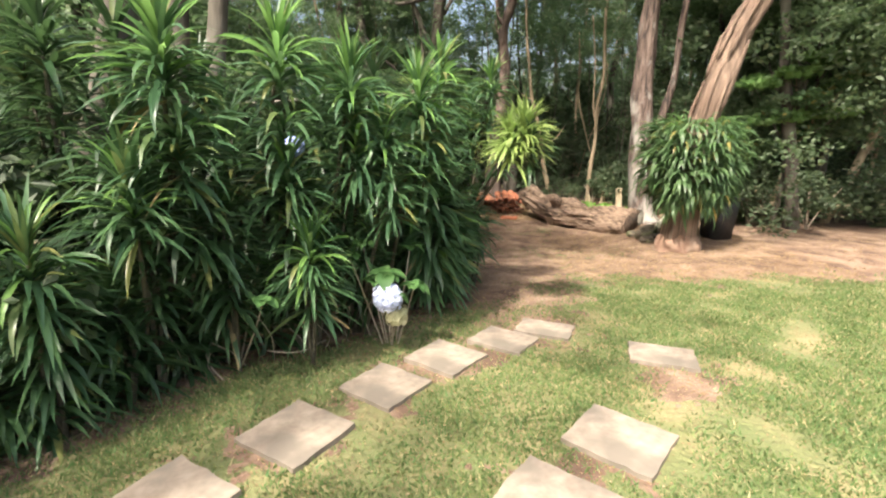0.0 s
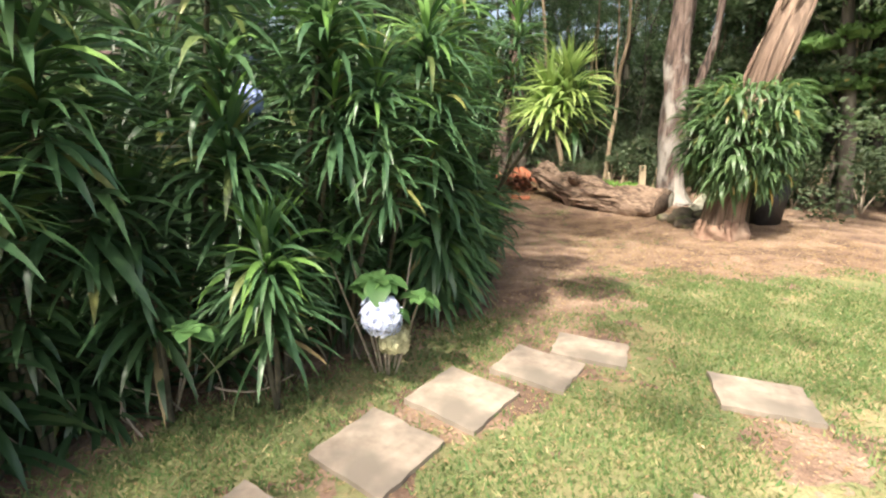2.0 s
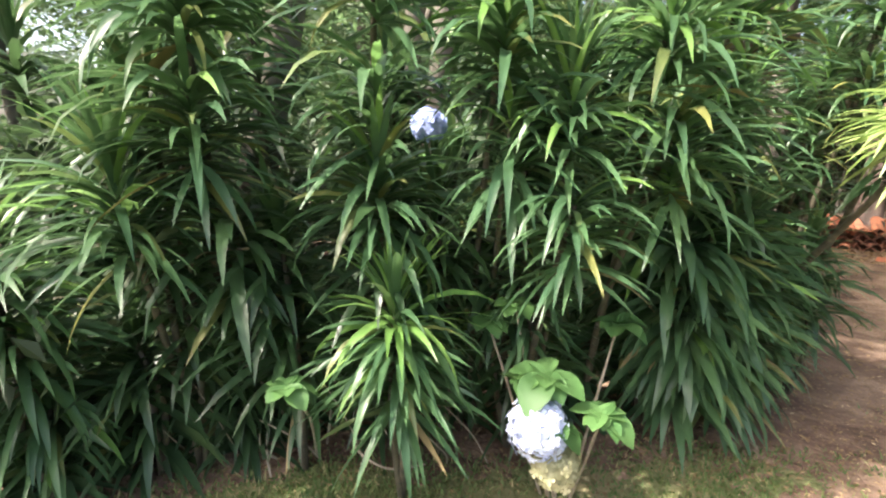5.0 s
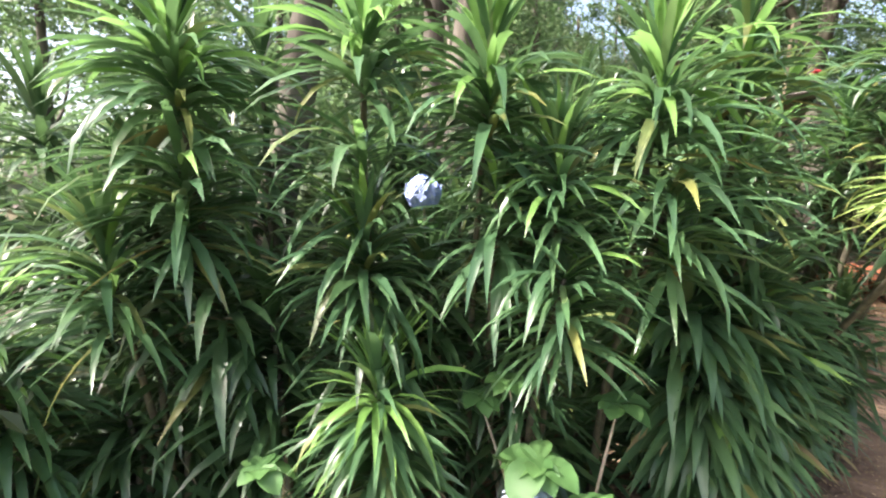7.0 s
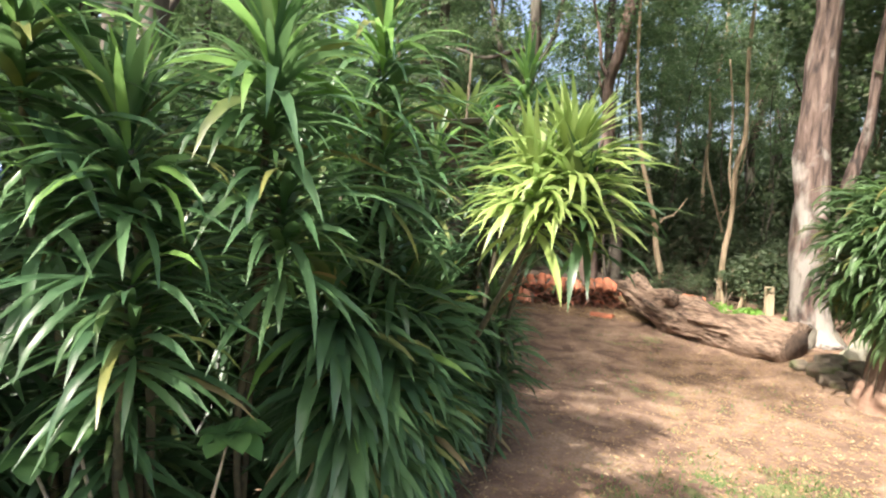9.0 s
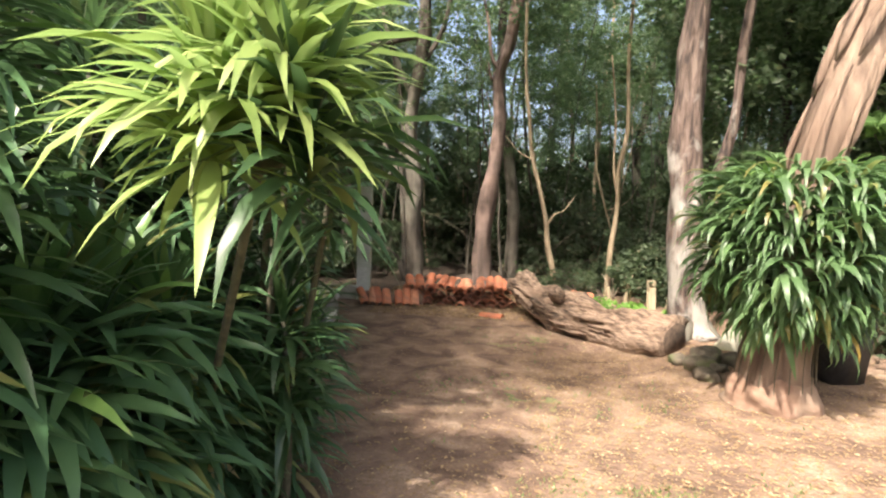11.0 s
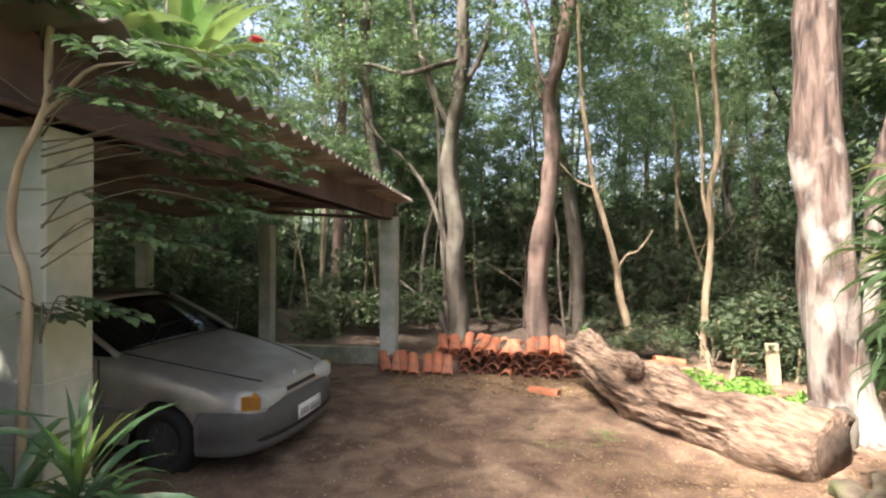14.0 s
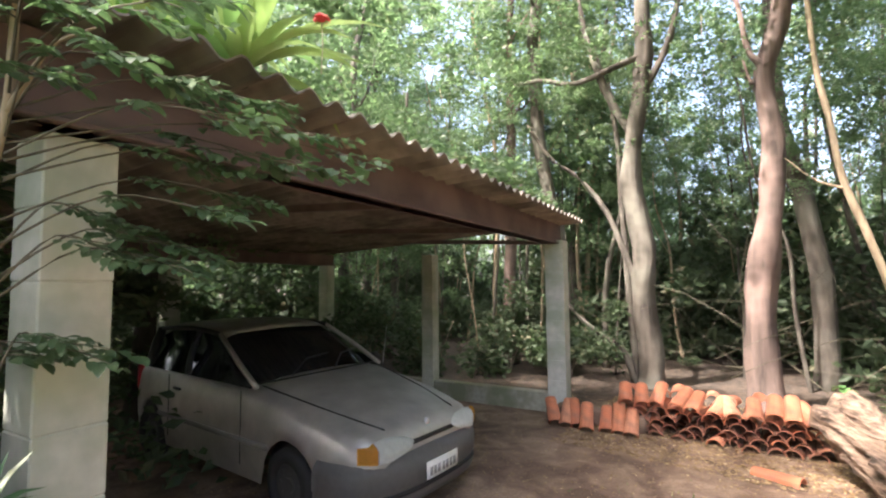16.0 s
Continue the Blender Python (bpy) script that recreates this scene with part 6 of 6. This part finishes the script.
def pillar_shrub():
    x, y = 0.0, 5.75
    g = gz(x, y)
    ob = thing("shrub_tree", "slim yellowish trunk with small-leaved drooping branches by the pillar", "shrub", (x, y, g))
    bm = bmesh.new()
    tube(bm, smooth_line([(-0.05, 0.0, -0.05), (-0.10, -0.02, 0.7), (-0.06, -0.02, 1.2 - g), (-0.14, -0.02, 1.45 - g), (-0.12, -0.01, 1.68 - g), (-0.01, 0.0, 1.88 - g), (0.0, 0.0, 2.1 - g), (0.03, 0.02, 3.0)], 22), [0.018 - 0.0004 * k for k in range(22)], 8, 0.25, 3)
    part("trunk", bm, M_BARK_THIN, ob, "pale yellowish crooked trunk")
    bm = bmesh.new()
    tube(bm, smooth_line([(-0.02, 0.0, 1.85 - g), (0.05, 0.03, 1.95 - g), (0.12, 0.06, 2.03 - g), (0.25, 0.12, 2.06 - g)], 8), [0.012, 0.011, 0.01, 0.009, 0.008, 0.006, 0.005, 0.003], 6, 0.2, 4)
    part("branch", bm, M_BARK_THIN, ob)
    r = random.Random(12)
    leaf = [soup("leaf", *oval_leaf(0.036 + 0.007 * k, 0.021 + 0.003 * k, 20), M_OVAL_S, True) for k in range(3)]
    ends = [(0.62, 0.24, 2.10), (0.50, 0.36, 1.98), (0.38, 0.55, 1.82), (0.24, 0.58, 1.74), (0.22, 0.40, 1.62), (0.20, 0.30, 1.54), (0.06, 0.16, 1.56), (0.14, 0.26, 1.16), (0.02, 0.14, 1.14), (0.40, 0.15, 2.25), (0.15, 0.1, 2.4), (0.3, 0.5, 2.2), (-0.2, -0.2, 2.2), (0.55, 0.6, 2.05), (0.1, 0.6, 2.6), (-0.25, -0.1, 1.5), (0.55, 0.12, 2.2), (0.7, 0.3, 2.2), (0.45, 0.3, 2.15), (0.6, 0.4, 2.3), (0.3, 0.2, 2.1)]
    ends = [(a - 0.05, b - 0.20, c) for a, b, c in ends[9:]]
    ends += [(0.34, 0.90, 2.08), (0.24, 0.66, 2.03), (0.40, 0.74, 1.98), (0.25, 0.30, 1.64), (0.40, 0.36, 1.79), (0.10, 0.22, 1.68), (0.0, 0.10, 1.40), (-0.04, 0.02, 1.38), (0.20, 0.42, 1.97), (0.16, 0.42, 2.23), (0.35, 0.56, 2.18), (0.30, 0.52, 1.86), (0.02, 0.20, 1.78), (0.30, 0.78, 2.14), (0.18, 0.34, 1.70)]
    V, F, count = [], [], 0
    tips = [((-0.03, 0.0, e[2] - 0.10), e) for e in ends]
    for k, (a, b) in enumerate(tips):
        a, b = Vector(a), Vector(b)
        mid = (a + b) / 2 + Vector((0, 0, 0.09))
        line = smooth_line([a, mid, b], 9)
        bm = bmesh.new()
        tube(bm, line, [0.0042 - 0.0003 * q for q in range(9)], 5, 0.2, k)
        part("branch", bm, M_STEM, ob)
        for w in range(4):   # side twigs, each with leaves in two rows
            p0 = line[(4, 6, 8, 7)[w]]
            az = math.atan2(b.y - a.y, b.x - a.x) + (0.7 if w % 2 else -0.7) * (1 if w < 3 else 0.1)
            d = Vector((math.cos(az), math.sin(az), -0.25))
            reach = r.uniform(0.12, 0.24)
            bm = bmesh.new()
            tube(bm, [p0, p0 + d * reach * 0.5 + Vector((0, 0, 0.012)), p0 + d * reach], [0.0025, 0.002, 0.001], 4)
            part("twig", bm, M_STEM, ob)
            for q in range(15):
                p = p0 + d * reach * (0.15 + q / 15) + Vector((0, 0, r.uniform(-0.012, 0.012)))
                m = Matrix.Translation(p) @ pose(0, 0, 0, r.uniform(-25, 25), r.uniform(0, 40), math.degrees(az) + (55 if q % 2 else -55) + r.uniform(-15, 15)) @ Matrix.Scale(r.uniform(0.9, 1.4), 4)
                if count < 300:
                    o = new("leaf", leaf[r.randrange(3)])
                    o.parent = ob
                    o.matrix_basis = m
                else:
                    v, f = oval_leaf(0.043, 0.024, 20)
                    F += [tuple(i + len(V) for i in face) for face in f]
                    V += [tuple(m @ Vector(c)) for c in v]
                count += 1
    rest = new("foliage", soup("foliage", V, F, M_OVAL_S, True))
    rest.parent = ob


pillar_shrub()


def bromeliad(x, y, z, n, L, seed, label):
    ob = thing("bromeliad", label, "plant", (x, y, z))
    r = random.Random(seed)
    shapes = [soup("leaf", *strap(L * r.uniform(0.8, 1.15), 0.078, r.uniform(40, 75), r.uniform(35, 85), 6, r.uniform(-0.4, 0.4)), M_YOUNG if k % 2 else M_BRIGHT, True) for k in range(5)]
    for k in range(n):
        o = new("leaf", shapes[r.randrange(5)])
        o.parent = ob
        o.matrix_basis = pose(0, 0, 0.02, r.uniform(-8, 8), r.uniform(-25, 15), k * 137.5) @ Matrix.Scale(r.uniform(0.75, 1.1), 4)
    bm = bmesh.new()
    bmesh.ops.create_icosphere(bm, subdivisions=2, radius=0.05, matrix=Matrix.Diagonal((1, 1, 0.6, 1)))
    part("base", bm, M_STEM, ob)


ROOFZ = 2.22
bromeliad(-0.12, 6.50, ROOFZ, 40, 0.72, 3, "large bromeliad with arching light green leaves on the roof")
bromeliad(-0.25, 6.1, ROOFZ, 24, 0.5, 4, "bromeliad with upright green leaves on the roof")
bm = bmesh.new()
for k in range(14):
    a = k * 2.4
    tube(bm, [(0, 0, 0), (0.03 * math.cos(a), 0.03 * math.sin(a), 0.02 + 0.004 * (k % 4)), (0.05 * math.cos(a), 0.05 * math.sin(a), 0.012)], [0.004, 0.012, 0.003], 5)
redf = part("red_flower", bm, M_RED)
redf.matrix_basis = pose(0.12, 6.75, ROOFZ + 0.30) @ Matrix.Scale(0.8, 4)
tagged(redf, "small red flower on a stalk above the roof", "flower")
bm = bmesh.new()
tube(bm, [(0, 0, -0.30), (0.01, 0, -0.15), (0, 0, 0)], [0.003, 0.003, 0.002], 5)
part("stalk", bm, M_TWIG, redf)
leafy_clump("overhanging_branch", "pale leafy branch overhanging the shelter roof", "branch", -1.5, 9.6, [(0, 0, 3.1), (-0.6, 0.6, 3.4), (0.2, 1.2, 3.2), (-0.5, 2.0, 3.3), (-1.2, 1.2, 3.8), (0.1, 2.4, 3.0), (-1.6, 0.0, 3.9)], [0.5, 0.6, 0.5, 0.55, 0.7, 0.4, 0.6], 2600, 0.06, M_TREE2, 0.6)

# ---- grass and leaf litter ----
def blades(n, x0, x1, y0, y1, seed, lo, hi):
    rs = np.random.default_rng(seed)
    x, y = rs.uniform(x0, x1, n), rs.uniform(y0, y1, n)
    patch = np.sin(x * 3.1 + 1.7 * np.sin(y * 2.3)) + np.sin(y * 3.7 + 1.9 * np.sin(x * 2.9)) + 0.7 * np.sin(7.3 * x + 2 * np.sin(y * 5.1)) + 0.7 * np.sin(6.7 * y + 2 * np.sin(x * 6.1))
    keep = rs.random(n) < np.clip(turf(x, y) * (0.76 + 0.34 * patch), 0, 1)
    x, y = x[keep], y[keep]
    m = len(x)
    z = land(x, y)
    a = rs.uniform(0, 2 * math.pi, m)
    h = rs.uniform(lo, hi, m)
    w = rs.uniform(0.0035, 0.0085, m)
    lx, ly = rs.normal(size=m) * h * 0.7, rs.normal(size=m) * h * 0.7
    v = np.stack([np.stack([x - np.cos(a) * w, y - np.sin(a) * w, z - 0.003], 1), np.stack([x + np.cos(a) * w, y + np.sin(a) * w, z - 0.003], 1), np.stack([x + lx, y + ly, z + h], 1)], 1).reshape(-1, 3)
    return v, (np.arange(m) * 3)[:, None] + np.array([[0, 1, 2]])


g1 = new("grass", soup("grass", *blades(430000, -2.6, 5.8, -0.6, 6.0, 3, 0.012, 0.036), M_GRASS))
tagged(g1, "short patchy yellow-green lawn grass", "grass", kind="stuff")
for seed, count, area in ((6, 110000, (5.8, 12, -2, 8)), (7, 90000, (-3.5, 12, -7, -0.6))):
    g = new("grass", soup("grass", *blades(count, *area, seed, 0.015, 0.045), M_GRASS))
    tagged(g, "patchy lawn grass out to the edge of the garden", "grass", kind="stuff")
g2 = new("grass", soup("grass", *blades(30000, -2, 8, 5.0, 11, 4, 0.015, 0.05), M_GRASS))
tagged(g2, "sparse grass tufts on the bare yard", "grass", kind="stuff")


def litter(n, x0, x1, y0, y1, seed, size):
    rs = np.random.default_rng(seed)
    x, y = rs.uniform(x0, x1, n), rs.uniform(y0, y1, n)
    keep = rs.random(n) > turf(x, y) * 0.72
    x, y = x[keep], y[keep]
    m = len(x)
    z = land(x, y) + 0.004
    a = rs.uniform(0, 2 * math.pi, m)
    s = size * rs.uniform(0.4, 1.3, m)
    ca, sa = np.cos(a), np.sin(a)
    up = rs.uniform(0, 0.5, (m, 2)) * s[:, None]
    v = np.stack([np.stack([x - ca * s, y - sa * s, z], 1), np.stack([x - sa * s * 0.4, y + ca * s * 0.4, z + up[:, 0]], 1), np.stack([x + ca * s, y + sa * s, z + 0.003], 1), np.stack([x + sa * s * 0.4, y - ca * s * 0.4, z + up[:, 1]], 1)], 1).reshape(-1, 3)
    return v, (np.arange(m) * 4)[:, None] + np.array([[0, 1, 2, 3]])


l3 = new("leaf_litter", soup("leaf_litter", *litter(46000, -2.4, 5.0, -0.4, 5.5, 25, 0.010), M_LITTER))
tagged(l3, "small dry leaf bits scattered through the lawn", "leaf litter", kind="stuff")
l4 = new("leaf_litter", soup("leaf_litter", *litter(15000, 1.8, 5.6, 5.0, 9.0, 35, 0.015), M_LITTER))
tagged(l4, "pale dry leaf bits strewn under the big tree", "leaf litter", kind="stuff")
l1 = new("leaf_litter", soup("leaf_litter", *litter(26000, -2.5, 8, 2, 13, 5, 0.018), M_LITTER))
l2 = new("leaf_litter", soup("leaf_litter", *litter(9000, -0.6, 3.0, 10.6, 13.4, 15, 0.026), M_LITTER))
tagged(l2, "thick dry leaves and twigs round the tile stack", "leaf litter", kind="stuff")
tagged(l1, "scattered dry brown leaves on the earth", "leaf litter", kind="stuff")
